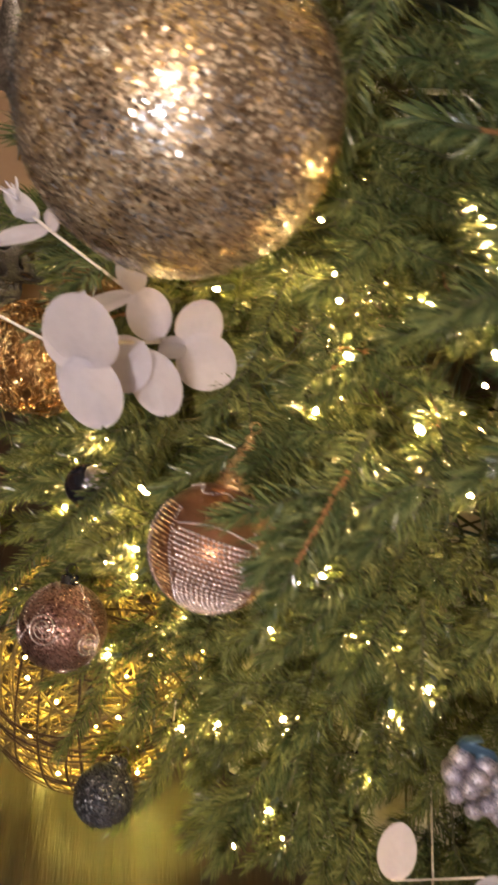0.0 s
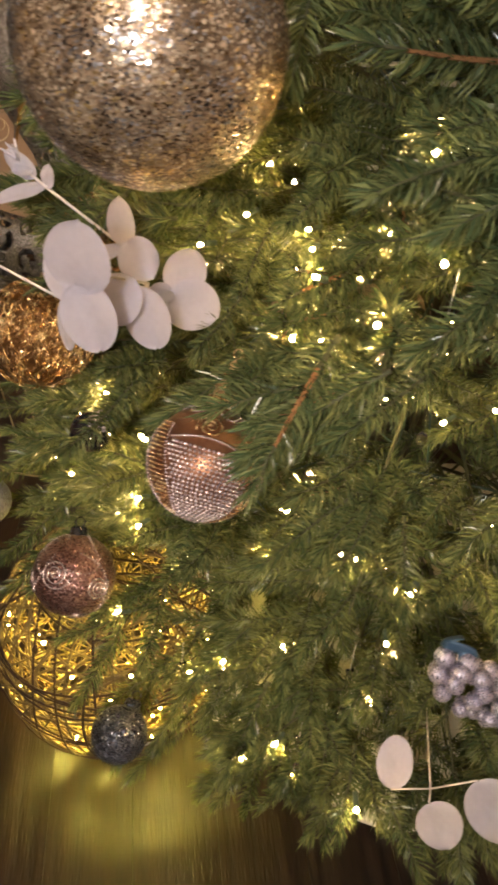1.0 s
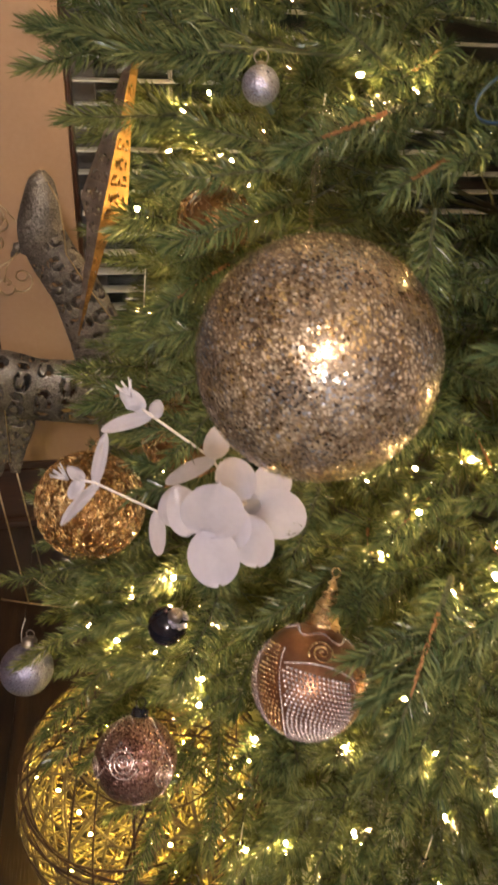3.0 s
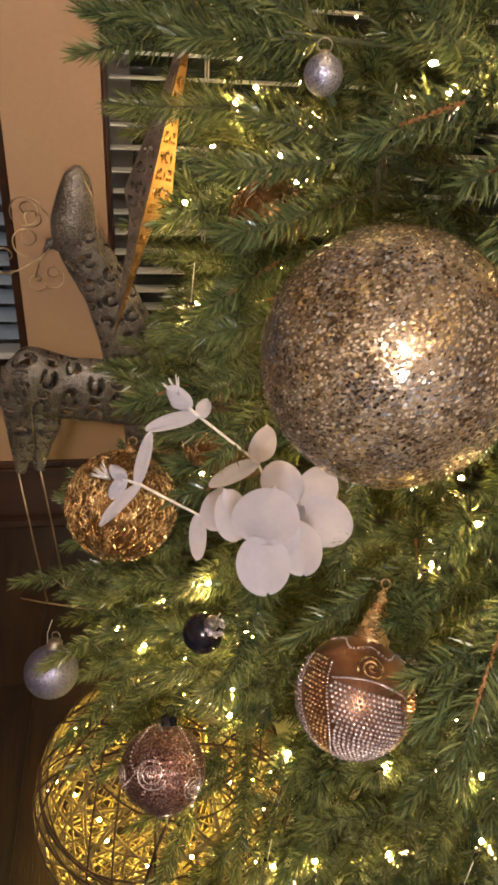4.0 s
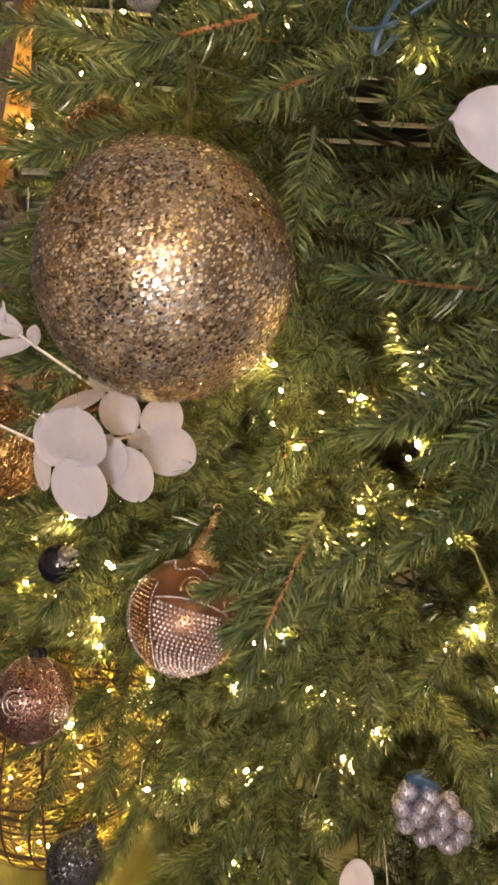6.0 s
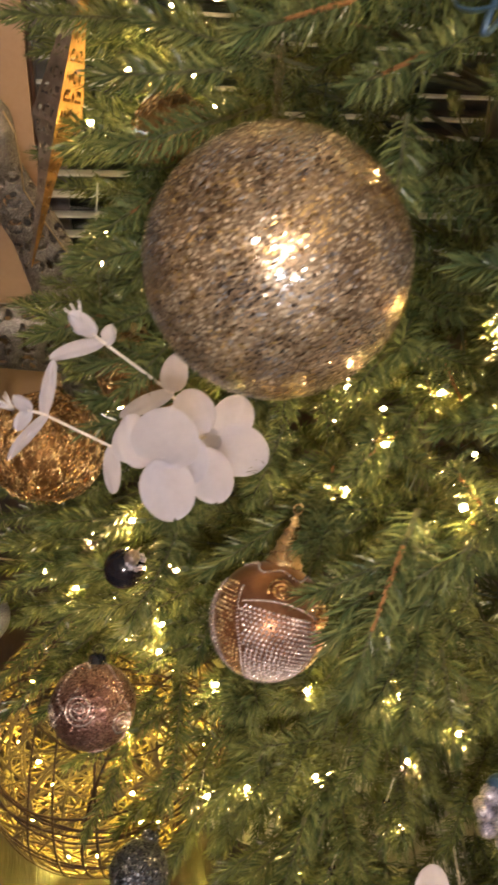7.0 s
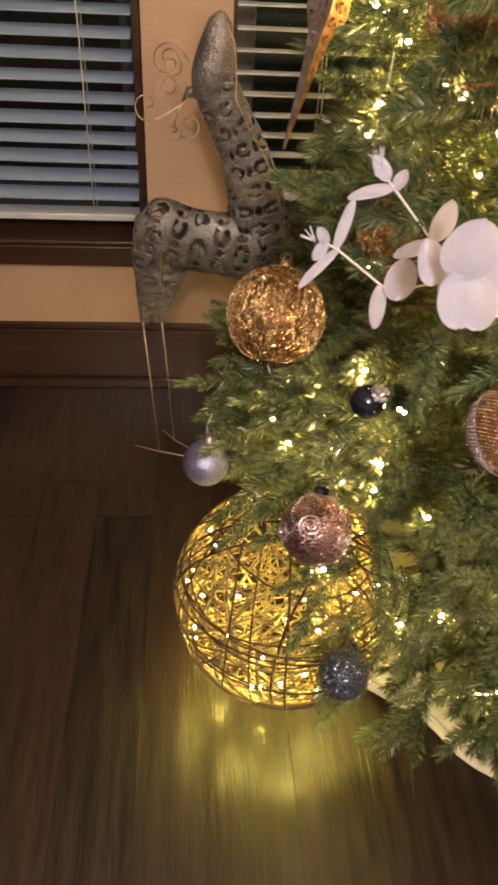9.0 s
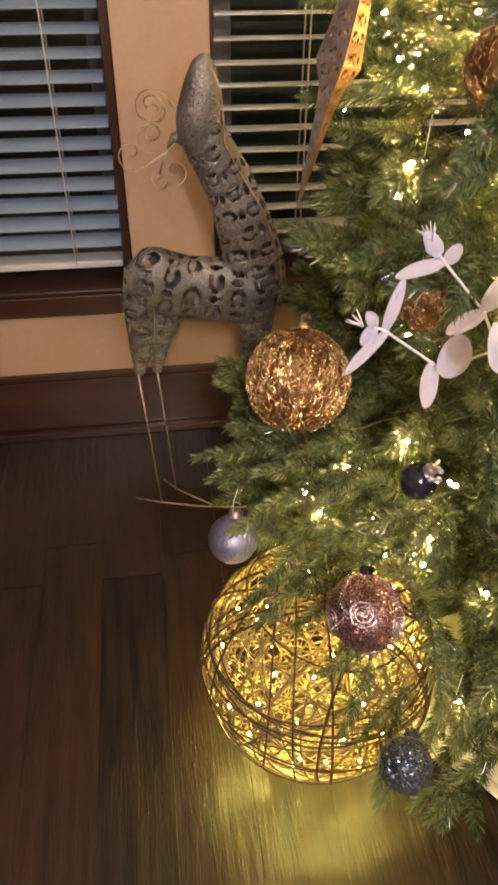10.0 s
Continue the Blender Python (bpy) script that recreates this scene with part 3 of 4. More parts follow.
# ---- white leaf sprays
def leaf_mesh(length, width, cup=0.06):
    bm = bmesh.new()
    rows, cols = 14, 8
    grid = []
    for i in range(rows + 1):
        s = 0.5 - 0.5 * math.cos(math.pi * (0.03 + 0.94 * i / rows))
        half = width * 0.5 * math.sqrt(max(0.0, 1 - (2 * s - 1) ** 2)) * (1.04 - 0.10 * s)
        row = []
        for j in range(cols + 1):
            x = (j / cols * 2 - 1)
            rib = 0.012 * width * math.exp(-(x * 6) ** 2)
            row.append(bm.verts.new((x * half, s * length, -cup * width * (1 - x * x) - rib + 0.05 * length * math.sin(s * 2.6) + 0.0022 * noise.noise(Vector((x * 1.3, s * 1.8 + length * 400, width * 300))))))
        grid.append(row)
    for i in range(rows):
        for j in range(cols):
            bm.faces.new((grid[i][j], grid[i][j + 1], grid[i + 1][j + 1], grid[i + 1][j]))
    bmesh.ops.solidify(bm, geom=bm.faces[:], thickness=0.0006)
    return bm


def leaf(parent, base, tip, width, facing=None, twist=0.0):
    """A leaf from its stalk to its tip, its face turned to the light."""
    base, tip = Vector(base), Vector(tip)
    y = (tip - base)
    ln = y.length
    y.normalize()
    z = Vector(facing or (-0.25, -0.85, 0.5))
    z = (z - y * z.dot(y)).normalized()
    x = y.cross(z)
    m = Matrix.Translation(base) @ Matrix((x, y, z)).transposed().to_4x4() @ pose(0, 0, 0, 0, twist, 0)
    ob = part("leaf", leaf_mesh(ln, width), LEAF, parent, "", m)
    ob.data.set_sharp_from_angle(angle=radians(50))
    return ob


spray = thing("leaf_spray", (0, 0, 0), "spray of white preserved eucalyptus leaves tucked among branches", "leaf spray", "white leaf sprays")
root = Vector((-0.030, 0.500, 0.765))
fork = Vector((-0.040, 0.470, 0.785))
part("stem", tubes(([root, fork, (-0.0572, 0.478, 0.8159), (-0.104, 0.455, 0.8699), (-0.1128, 0.452, 0.8801)], 0.0011)), STEM, spray)
part("stem", tubes(([fork, (-0.068, 0.462, 0.778), (-0.0964, 0.447, 0.7818), (-0.1444, 0.434, 0.8206), (-0.1568, 0.43, 0.8278)], 0.0011)), STEM, spray)
part("stem", tubes(([fork, (-0.030, 0.425, 0.812), (-0.045, 0.385, 0.836), (-0.058, 0.350, 0.844)], 0.0011)), STEM, spray)
part("stem", tubes(([fork, (-0.030, 0.468, 0.786), (-0.018, 0.461, 0.786)], 0.0011)), STEM, spray)
for b, t, w, tw in (
        ((-0.058, 0.348, 0.8450), (-0.0513, 0.342, 0.8890), 0.0365, 4), ((-0.058, 0.349, 0.8480), (-0.0494, 0.345, 0.8071), 0.0305, -5),
        ((-0.0314, 0.398, 0.8210), (-0.0215, 0.392, 0.7810), 0.0300, 8), ((-0.0290, 0.430, 0.8150), (-0.0480, 0.452, 0.8300), 0.0280, -8),
        ((-0.0159, 0.462, 0.7848), (-0.0014, 0.475, 0.8134), 0.0298, 6), ((-0.0200, 0.458, 0.7850), (0.0165, 0.442, 0.7785), 0.0364, -6),
        ((-0.0538, 0.385, 0.8055), (-0.0355, 0.395, 0.8292), 0.0316, 0),
        ((-0.0699, 0.372, 0.8265), (-0.0800, 0.382, 0.8560), 0.0225, 20), ((-0.086, 0.440, 0.776), (-0.084, 0.445, 0.811), 0.026, 14),
        ((-0.0560, 0.474, 0.8190), (-0.0526, 0.460, 0.8593), 0.0185, 10), ((-0.0572, 0.478, 0.8159), (-0.0913, 0.450, 0.8113), 0.0130, 10),
        ((-0.1000, 0.447, 0.7840), (-0.1001, 0.440, 0.7465), 0.0130, 15), ((-0.0190, 0.460, 0.7886), (-0.0320, 0.440, 0.7937), 0.0150, 0),
        ((-0.1040, 0.455, 0.8699), (-0.1381, 0.448, 0.8600), 0.0110, 12), ((-0.1020, 0.455, 0.8690), (-0.0955, 0.450, 0.8850), 0.0100, 0),
        ((-0.1090, 0.452, 0.8770), (-0.1235, 0.449, 0.8940), 0.0120, 0), ((-0.1090, 0.452, 0.8830), (-0.1210, 0.447, 0.8825), 0.0100, 0),
        ((-0.1456, 0.434, 0.8210), (-0.1361, 0.440, 0.8605), 0.0090, 10), ((-0.1440, 0.434, 0.8200), (-0.1713, 0.428, 0.7865), 0.0088, 15),
        ((-0.1535, 0.430, 0.8265), (-0.1618, 0.426, 0.8410), 0.0090, 0), ((-0.1540, 0.430, 0.8275), (-0.1630, 0.425, 0.8140), 0.0095, 0)):
    b, t = Vector(b), Vector(t)
    leaf(spray, b.lerp(t, -0.06), b.lerp(t, 1.07), w * 1.13, (-0.05, -0.82, 0.58), tw)
for p, d in (((-0.117, 0.451, 0.888), (-0.5, 0.0, 0.85)), ((-0.164, 0.427, 0.829), (-0.75, -0.1, 0.6))):
    bm = bmesh.new()
    for k in range(7):
        q = Vector(d) + Vector((math.cos(k), math.sin(k * 1.7), math.sin(k))) * 0.5
        tube(bm, [p, Vector(p) + q.normalized() * 0.014], [0.0011, 0.0004], 4)
    part("bud", bm, LEAF, spray, "small frilled white bud")
free((-0.056, 0.352, 0.838), 0.036, 0.95)
for p in ((-0.115, 0.452, 0.872), (-0.152, 0.432, 0.815), (0.0, 0.445, 0.795), (-0.042, 0.494, 0.78), (-0.058, 0.458, 0.845), (-0.09, 0.455, 0.775)):
    free(p, 0.024, 0.9)

spray2 = thing("leaf_spray", (0, 0, 0), "spray of broad white leaves low among the branches", "leaf spray", "white leaf sprays")
LOW = (((0.1789, 0.2533, 0.4237), (0.186, 0.288, 0.4517), 0.0317), ((0.2102, 0.2425, 0.4248), (0.2225, 0.2063, 0.4248), 0.0393), ((0.2513, 0.2565, 0.4402), (0.2693, 0.2079, 0.4374), 0.0470))
part("stem", tubes(([(0.225, 0.34, 0.41), (0.2165, 0.261, 0.4116), LOW[0][0]], 0.0008)), STEM, spray2)
part("stem", tubes(([(0.2165, 0.261, 0.4116), LOW[1][0]], 0.0008)), STEM, spray2)
part("stem", tubes(([(0.2165, 0.261, 0.4116), LOW[2][0]], 0.0008)), STEM, spray2)
for b, t, w in LOW:
    leaf(spray2, b, t, w, (-0.16, -0.38, 0.85))
    free(Vector(b).lerp(Vector(t), 0.5), 0.018, 0.3)
spray3 = thing("leaf_spray", (0, 0, 0), "single broad white leaf high among the branches", "leaf spray", "white leaf sprays")
part("stem", tubes(([(0.235, 0.43, 1.03), (0.165, 0.282, 1.062)], 0.0012)), STEM, spray3)
leaf(spray3, (0.165, 0.282, 1.062), (0.097, 0.252, 1.078), 0.034)
free((0.13, 0.266, 1.07), 0.024, 0.9)

# ---- cluster of lilac berries
cluster = thing("berry_cluster", (0.228, 0.288, 0.545), "cluster of lilac glittering berries with a dark blue ribbon", "berry cluster")
rnd = random.Random(12)
for k in range(34):
    a = k * 2.4
    s = k / 33
    rr = 0.026 * math.sin(math.pi * (0.12 + 0.8 * s))
    ob = part("berry", ball(bmesh.new(), 0.0083 - 0.002 * s, seg=14, rings=10), LILAC, cluster, "", pose(-0.018 + 0.045 * s + rr * math.cos(a), -0.006 + rr * math.sin(a) * 0.6, 0.03 - 0.075 * s + rnd.uniform(-0.005, 0.005)))
pts = [(-0.016 + 0.01 * math.sin(t * 2.2), 0.0 - 0.005 * math.cos(t), 0.034 + 0.004 * t) for t in np.linspace(0, 3, 14)]
part("ribbon", tubes((pts, [(0.006, 0.0008)] * 14), sides=6), TINSEL, cluster, "dark blue ribbon")
free((0.23, 0.285, 0.54), 0.045, 0.85)

# ---- gold filigree drop
drop = thing("filigree_drop", (-0.172, 0.715, 0.955), "long faceted gold and pewter filigree drop ornament", "drop ornament", m=pose(-0.172, 0.715, 0.955, 6, 15, 52))
for k, mt in enumerate((GOLDLEAF, STEEL, STEEL, GOLDLEAF)):
    bm = bmesh.new()
    a0, a1 = radians(90 * k - 45), radians(90 * k + 45)
    prof = [(0.0012, -0.140), (0.0045, -0.10), (0.009, -0.045), (0.013, -0.022), (0.023, 0.0), (0.021, 0.014), (0.011, 0.075), (0.005, 0.14), (0.002, 0.21)]
    rows = []
    for i in range(141):
        z = -0.14 + 0.35 * i / 140
        r = float(np.interp(z, [q[1] for q in prof], [q[0] for q in prof]))
        p0, p1 = Vector((r * math.cos(a0), r * math.sin(a0), z)), Vector((r * math.cos(a1), r * math.sin(a1), z))
        rows.append([bm.verts.new(p0.lerp(p1, j / 24)) for j in range(25)])
    for i in range(140):
        for j in range(24):
            if 2 < j < 21 and 3 < i < 136 and scroll_hole(j / 12, 0.5 + i / 6.5):
                continue
            bm.faces.new((rows[i][j], rows[i][j + 1], rows[i + 1][j + 1], rows[i + 1][j]))
    bmesh.ops.delete(bm, geom=[v for v in bm.verts if not v.link_faces], context="VERTS")
    bmesh.ops.solidify(bm, geom=bm.faces[:], thickness=0.0008)
    part("facet", bm, mt, drop, "pierced gold sheet" if mt is GOLDLEAF else "pierced pewter sheet", smooth=False)
hanger(drop, 0.19, 0.06)
for f in (-0.12, -0.08, -0.04, 0.0, 0.04, 0.08):
    free(drop.matrix_basis @ Vector((0, 0, f)), 0.022, 1.0)

# ---- clear icicles
for k, (x, y, z, ln) in enumerate(((-0.115, 0.53, 0.925, 0.09), (0.005, 0.47, 1.06, 0.085), (0.17, 0.36, 0.83, 0.10), (0.10, 0.30, 0.42, 0.06), (0.14, 0.32, 0.50, 0.07), (-0.02, 0.385, 0.40, 0.09), (0.20, 0.40, 0.97, 0.08))):
    t = thing("icicle", (x, y, z), "clear twisted acrylic icicle hanging from a branch", "icicle ornament", "clear icicles")
    bm = bmesh.new()
    for s in (0, 1):
        pts = [(0.0022 * (1 - q) * math.cos(14 * q + 3.14 * s), 0.0022 * (1 - q) * math.sin(14 * q + 3.14 * s), -q * ln) for q in np.linspace(0, 1, 26)]
        tube(bm, pts, [0.0017 * (1.05 - q) for q in np.linspace(0, 1, 26)], 6)
    part("spike", bm, ICE, t)
    bm = ball(bmesh.new(), 0.0042, (0, 0, -ln), 12, 8, squash=(1, 1, 1.5))
    part("bead", bm, ICE, t)
    part("string", tubes(([(0, 0, 0), (0.002, 0.004, 0.03)], 0.0004), sides=4), CORD, t)
    free((x, y, z - ln / 2), 0.006, 0.8)

# ---- lit twine globe on the floor
GR = 0.174
globe = thing("lit_globe", (-0.147, 0.585, GR + 0.002), "brown twine globe with small yellow lamps inside, on the floor", "light globe")
rnd = random.Random(21)
bm = bmesh.new()
for k in range(96):
    # every fourth strand lies outermost and has its backlit shade painted in
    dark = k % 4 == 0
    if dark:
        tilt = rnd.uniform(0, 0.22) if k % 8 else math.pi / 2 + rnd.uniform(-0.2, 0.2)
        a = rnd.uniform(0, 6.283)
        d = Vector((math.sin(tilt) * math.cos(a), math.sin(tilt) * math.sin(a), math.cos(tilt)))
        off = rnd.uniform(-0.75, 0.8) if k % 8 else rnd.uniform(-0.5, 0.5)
    else:
        d = Vector((rnd.gauss(0, 1), rnd.gauss(0, 1), rnd.gauss(0, 1))).normalized()
        off = rnd.uniform(-0.45, 0.45)
    u = d.orthogonal().normalized()
    w = d.cross(u)
    rad = math.sqrt(1 - off * off)
    ph = rnd.uniform(0, 6)
    pts = []
    for t in np.linspace(0, 2 * math.pi, 49)[:-1]:
        e = (u * math.cos(t) + w * math.sin(t)) * rad + d * (off + 0.05 * math.sin(2 * t + ph))
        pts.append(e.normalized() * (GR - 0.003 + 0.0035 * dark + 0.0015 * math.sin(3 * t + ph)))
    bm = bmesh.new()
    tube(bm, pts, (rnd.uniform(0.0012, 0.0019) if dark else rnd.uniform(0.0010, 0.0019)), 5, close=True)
    part("twine", bm, SHADED_TWINE if dark else TWINE, globe)
bulb_mesh = bpy.data.meshes.new("globe_bulb")
bm = ball(bmesh.new(), 0.0019, (0, 0, 0), 10, 8, squash=(1, 1, 1.5))
bm.to_mesh(bulb_mesh), bm.free()
bulb_mesh.materials.append(GLOBE_BULB)
for k in range(42):
    z = 1 - 2 * (k + 0.5) / 42
    a = k * 2.399963 + rnd.uniform(-0.35, 0.35)
    d = Vector((math.sqrt(1 - z * z) * math.cos(a), math.sqrt(1 - z * z) * math.sin(a), z))
    ob = new("bulb", bulb_mesh)
    ob.parent = globe
    ob.matrix_basis = Matrix.Translation(d * (GR - 0.018)) @ d.to_track_quat("Z", "Y").to_matrix().to_4x4()
pts = []
for t in np.linspace(0, 1, 300):
    z = 0.96 - 1.92 * t
    a = t * 20 * math.pi
    pts.append(Vector((math.sqrt(1 - z * z) * math.cos(a), math.sqrt(1 - z * z) * math.sin(a), z)) * (GR - 0.005))
part("lamp_wire", tubes((pts, 0.0005), sides=4), GOLD, globe, "thin copper lamp wire")
free((-0.147, 0.585, GR), GR, 0.32)

# ---- white fleece skirt under the tree
bm = bmesh.new()
rnd = random.Random(4)
R0 = 0.39
rows = []
for i in range(15):
    row = []
    for j in range(96):
        a = 2 * math.pi * j / 96
        r = R0 * (0.08 + 0.92 * i / 14) * (1 + 0.05 * math.sin(7 * a + 1) * (i / 14))
        row.append(bm.verts.new((r * math.cos(a), r * math.sin(a), 0.014 + 0.022 * (1 - i / 14) + 0.012 * abs(math.sin(5 * a + i * 0.25)) * (i / 14) + rnd.uniform(0, 0.003) - (0.012 if i == 14 else 0))))
    rows.append(row)
for a, b in zip(rows, rows[1:]):
    for j in range(96):
        bm.faces.new((a[j], b[j], b[(j + 1) % 96], a[(j + 1) % 96]))
skirt = thing("tree_skirt", (0.30, 0.80, 0), "", "")
rim = [v.co.copy() for v in rows[-1]]
part("cloth", bm, FELT, skirt)
bm = bmesh.new()
tube(bm, [q + Vector((0, 0, 0.007 + 0.002 * math.sin(i * 1.3))) for i, q in enumerate(rim)], 0.009, 7, close=True)
part("hem", bm, FELT, skirt, "thick fluffy white hem")
tagged(skirt, "white fleece skirt spread on the floor under the tree", "tree skirt")

# ---- standing deer of pierced sheet metal, one figure
bm = bmesh.new()


def shell(path, radii, flat, n=46, seg=44, seed=0.0, hole=0.045):
    """A pierced tube along a path in the plane of the wall: (u, z) points with half widths; flat is its depth share."""
    s = np.linspace(0, 1, len(path))
    q = np.linspace(0, 1, n)
    # smooth interpolation by cosine steps of the polyline
    us, zs, rs = np.interp(q, s, [p[0] for p in path]), np.interp(q, s, [p[1] for p in path]), np.interp(q, s, radii)
    ker = np.array([1, 2, 3, 2, 1]) / 9.0
    sm = lambda a: np.convolve(np.pad(a, 2, "edge"), ker, "valid")
    for _ in range(3):
        us, zs, rs = sm(us), sm(zs), sm(rs)
    along = np.concatenate([[0], np.cumsum(np.hypot(np.diff(us), np.diff(zs)))])
    around = 2 * max(1, round(math.pi * float(rs.mean()) * (1 + flat) / 2 / (hole or 1)))
    rings = []
    for i in range(n):
        a, b = max(0, i - 1), min(n - 1, i + 1)
        t = Vector((us[b] - us[a], 0, zs[b] - zs[a])).normalized()
        side = Vector((t.z, 0, -t.x))
        rings.append([bm.verts.new(Vector((us[i], 0, zs[i])) + side * rs[i] * math.cos(2 * math.pi * j / seg) + Vector((0, 1, 0)) * rs[i] * flat * math.sin(2 * math.pi * j / seg)) for j in range(seg)])
    for i in range(n - 1):
        for j in range(seg):
            c = rings[i][j].co
            run = along[i] / hole if hole else 0
            if hole and 3 < i < n - 4 and noise.noise(c * 21 + Vector((seed, 0, 0))) < 0.45 and scroll_hole(j / seg * around, run):
                continue
            bm.faces.new((rings[i][j], rings[i][(j + 1) % seg], rings[i + 1][(j + 1) % seg], rings[i + 1][j]))


shell([(0.018, 0.53), (0.05, 0.53), (0.11, 0.51), (0.19, 0.50), (0.25, 0.495), (0.285, 0.50)], [0.028, 0.062, 0.06, 0.062, 0.066, 0.03], 0.62, 110, 84, 0.0, 0.042)
shell([(0.255, 0.45), (0.245, 0.53), (0.228, 0.61), (0.20, 0.69), (0.165, 0.755), (0.148, 0.80)], [0.04, 0.056, 0.05, 0.042, 0.039, 0.036], 0.62, 130, 84, 3.0, 0.036)
shell([(0.146, 0.755), (0.150, 0.80), (0.157, 0.845), (0.161, 0.875), (0.163, 0.889)], [0.03, 0.036, 0.028, 0.019, 0.004], 0.7, 50, 40, 7.0, 0)
shell([(0.055, 0.55), (0.045, 0.48), (0.03, 0.40), (0.017, 0.325)], [0.045, 0.046, 0.026, 0.008], 0.35, 80, 56, 5.0, 0.034)
shell([(0.075, 0.50), (0.07, 0.44), (0.06, 0.39), (0.052, 0.33)], [0.03, 0.032, 0.02, 0.008], 0.35, 70, 48, 9.0, 0.03)
shell([(0.25, 0.46), (0.245, 0.40), (0.235, 0.34), (0.23, 0.29)], [0.036, 0.03, 0.02, 0.007], 0.4, 70, 48, 11.0, 0.03)
bmesh.ops.delete(bm, geom=[v for v in bm.verts if not v.link_faces], context="VERTS")
bmesh.ops.solidify(bm, geom=bm.faces[:], thickness=0.0012)
for f in bm.faces:
    f.material_index = 0


def curl(u, z, r, a0, turns, sgn=1, depth=0.0):
    pts = []
    for t in np.linspace(0, turns * 2 * math.pi, int(26 * turns) + 2):
        q = r * (1 - 0.72 * t / (turns * 2 * math.pi))
        pts.append((u + q * math.cos(a0 + sgn * t), depth + 0.004 * t, z + q * math.sin(a0 + sgn * t)))
    tube(bm, pts, 0.0013, 5, 1)


for u, z, r, a0, n, sg, dp in ((0.078, 0.812, 0.030, 0.3, 1.6, 1, 0.0), (0.074, 0.770, 0.024, -1.2, 1.5, -1, 0.0), (0.04, 0.748, 0.024, -1.0, 1.1, -1, -0.02), (0.112, 0.712, 0.019, -2.2, 1.4, 1, 0.0), (0.082, 0.697, 0.016, 0.2, 1.3, -1, 0.01), (0.083, 0.80, 0.017, 0.6, 1.2, -1, 0.02)):
    curl(u, z, r, a0, n, sg, dp)
tube(bm, [(0.132, 0, 0.785), (0.115, 0, 0.765), (0.098, 0, 0.748), (0.06, -0.01, 0.728), (0.036, -0.015, 0.726)], 0.0016, 5, 1)
tube(bm, [(0.10, 0, 0.75), (0.09, 0, 0.735), (0.084, 0, 0.712)], 0.0013, 5, 1)
tube(bm, [(0.128, 0.0, 0.79), (0.118, 0.0, 0.808), (0.108, 0, 0.82)], 0.0014, 5, 1)
tube(bm, [(0.125, 0, 0.775), (0.112, 0.004, 0.768), (0.100, 0.008, 0.752)], [0.006, 0.009, 0.002], 8, 0)
# wire edging, legs and runners
tube(bm, [(0.171, -0.012, 0.872), (0.184, -0.014, 0.845), (0.188, -0.02, 0.80), (0.188, -0.022, 0.765), (0.215, -0.026, 0.715), (0.252, -0.028, 0.655), (0.283, -0.028, 0.57), (0.29, -0.026, 0.51), (0.275, -0.02, 0.45)], 0.0013, 5, 1)
tube(bm, [(0.045, -0.028, 0.545), (0.058, -0.03, 0.51), (0.055, -0.028, 0.45), (0.05, -0.02, 0.37)], 0.0012, 5, 1)
for pts in (((0.016, -0.012, 0.335), (0.028, -0.02, 0.17), (0.039, -0.022, 0.004)), ((0.052, 0.008, 0.34), (0.062, 0.016, 0.18), (0.072, 0.02, 0.004)),
            ((0.228, -0.01, 0.30), (0.232, -0.015, 0.15), (0.236, -0.018, 0.004)), ((0.242, 0.01, 0.30), (0.246, 0.012, 0.15), (0.25, 0.016, 0.004)),
            ((-0.018, -0.008, 0.010), (0.039, -0.022, 0.004), (0.12, -0.044, 0.003), (0.21, -0.058, 0.003), (0.31, -0.060, 0.005)), ((0.046, 0.046, 0.012), (0.072, 0.02, 0.004), (0.110, -0.012, 0.003), (0.152, -0.046, 0.004))):
    tube(bm, pts, 0.0019, 6, 1)
deer = link("deer_figure", bm, [DEER, surface("champagne_wire", (0.4, 0.3, 0.18), (0.6, 0.48, 0.32), 0.35, 0.8, scale=80, fine=400, bump=0.1)], m=WALL @ pose(0, -0.322, 0))
tagged(deer, "standing deer of pierced pewter sheet with curled wire antlers", "deer figure")

# ---------------------------------------------------------------- string of small lamps on the tree
FOUND = [(-0.186, 0.538, 0.555), (0.061, 0.362, 0.601), (0.0, 0.529, 0.797), (0.075, 0.409, 0.782), (0.119, 0.314, 0.848), (0.088, 0.326, 0.713), (0.08, 0.391, 0.622), (0.175, 0.315, 0.615),
         (0.047, 0.256, 0.463), (0.148, 0.239, 0.42), (0.162, 0.364, 0.864), (0.083, 0.35, 0.489), (-0.089, 0.663, 1.049), (0.186, 0.391, 0.445), (0.141, 0.441, 0.848),
         (-0.049, 0.46, 0.638), (-0.064, 0.456, 0.53), (0.06, 0.378, 0.581), (0.124, 0.354, 0.614), (0.165, 0.321, 0.45), (-0.113, 0.511, 0.542), (-0.062, 0.461, 0.563),
         (-0.009, 0.413, 0.536), (-0.171, 0.56, 0.394), (-0.102, 0.467, 0.373), (0.025, 0.375, 0.423), (0.082, 0.334, 0.344), (-0.102, 0.539, 0.759), (-0.111, 0.584, 0.903), (-0.052, 0.516, 0.927),
         (-0.126, 0.627, 0.974), (0.036, 0.465, 1.088)]
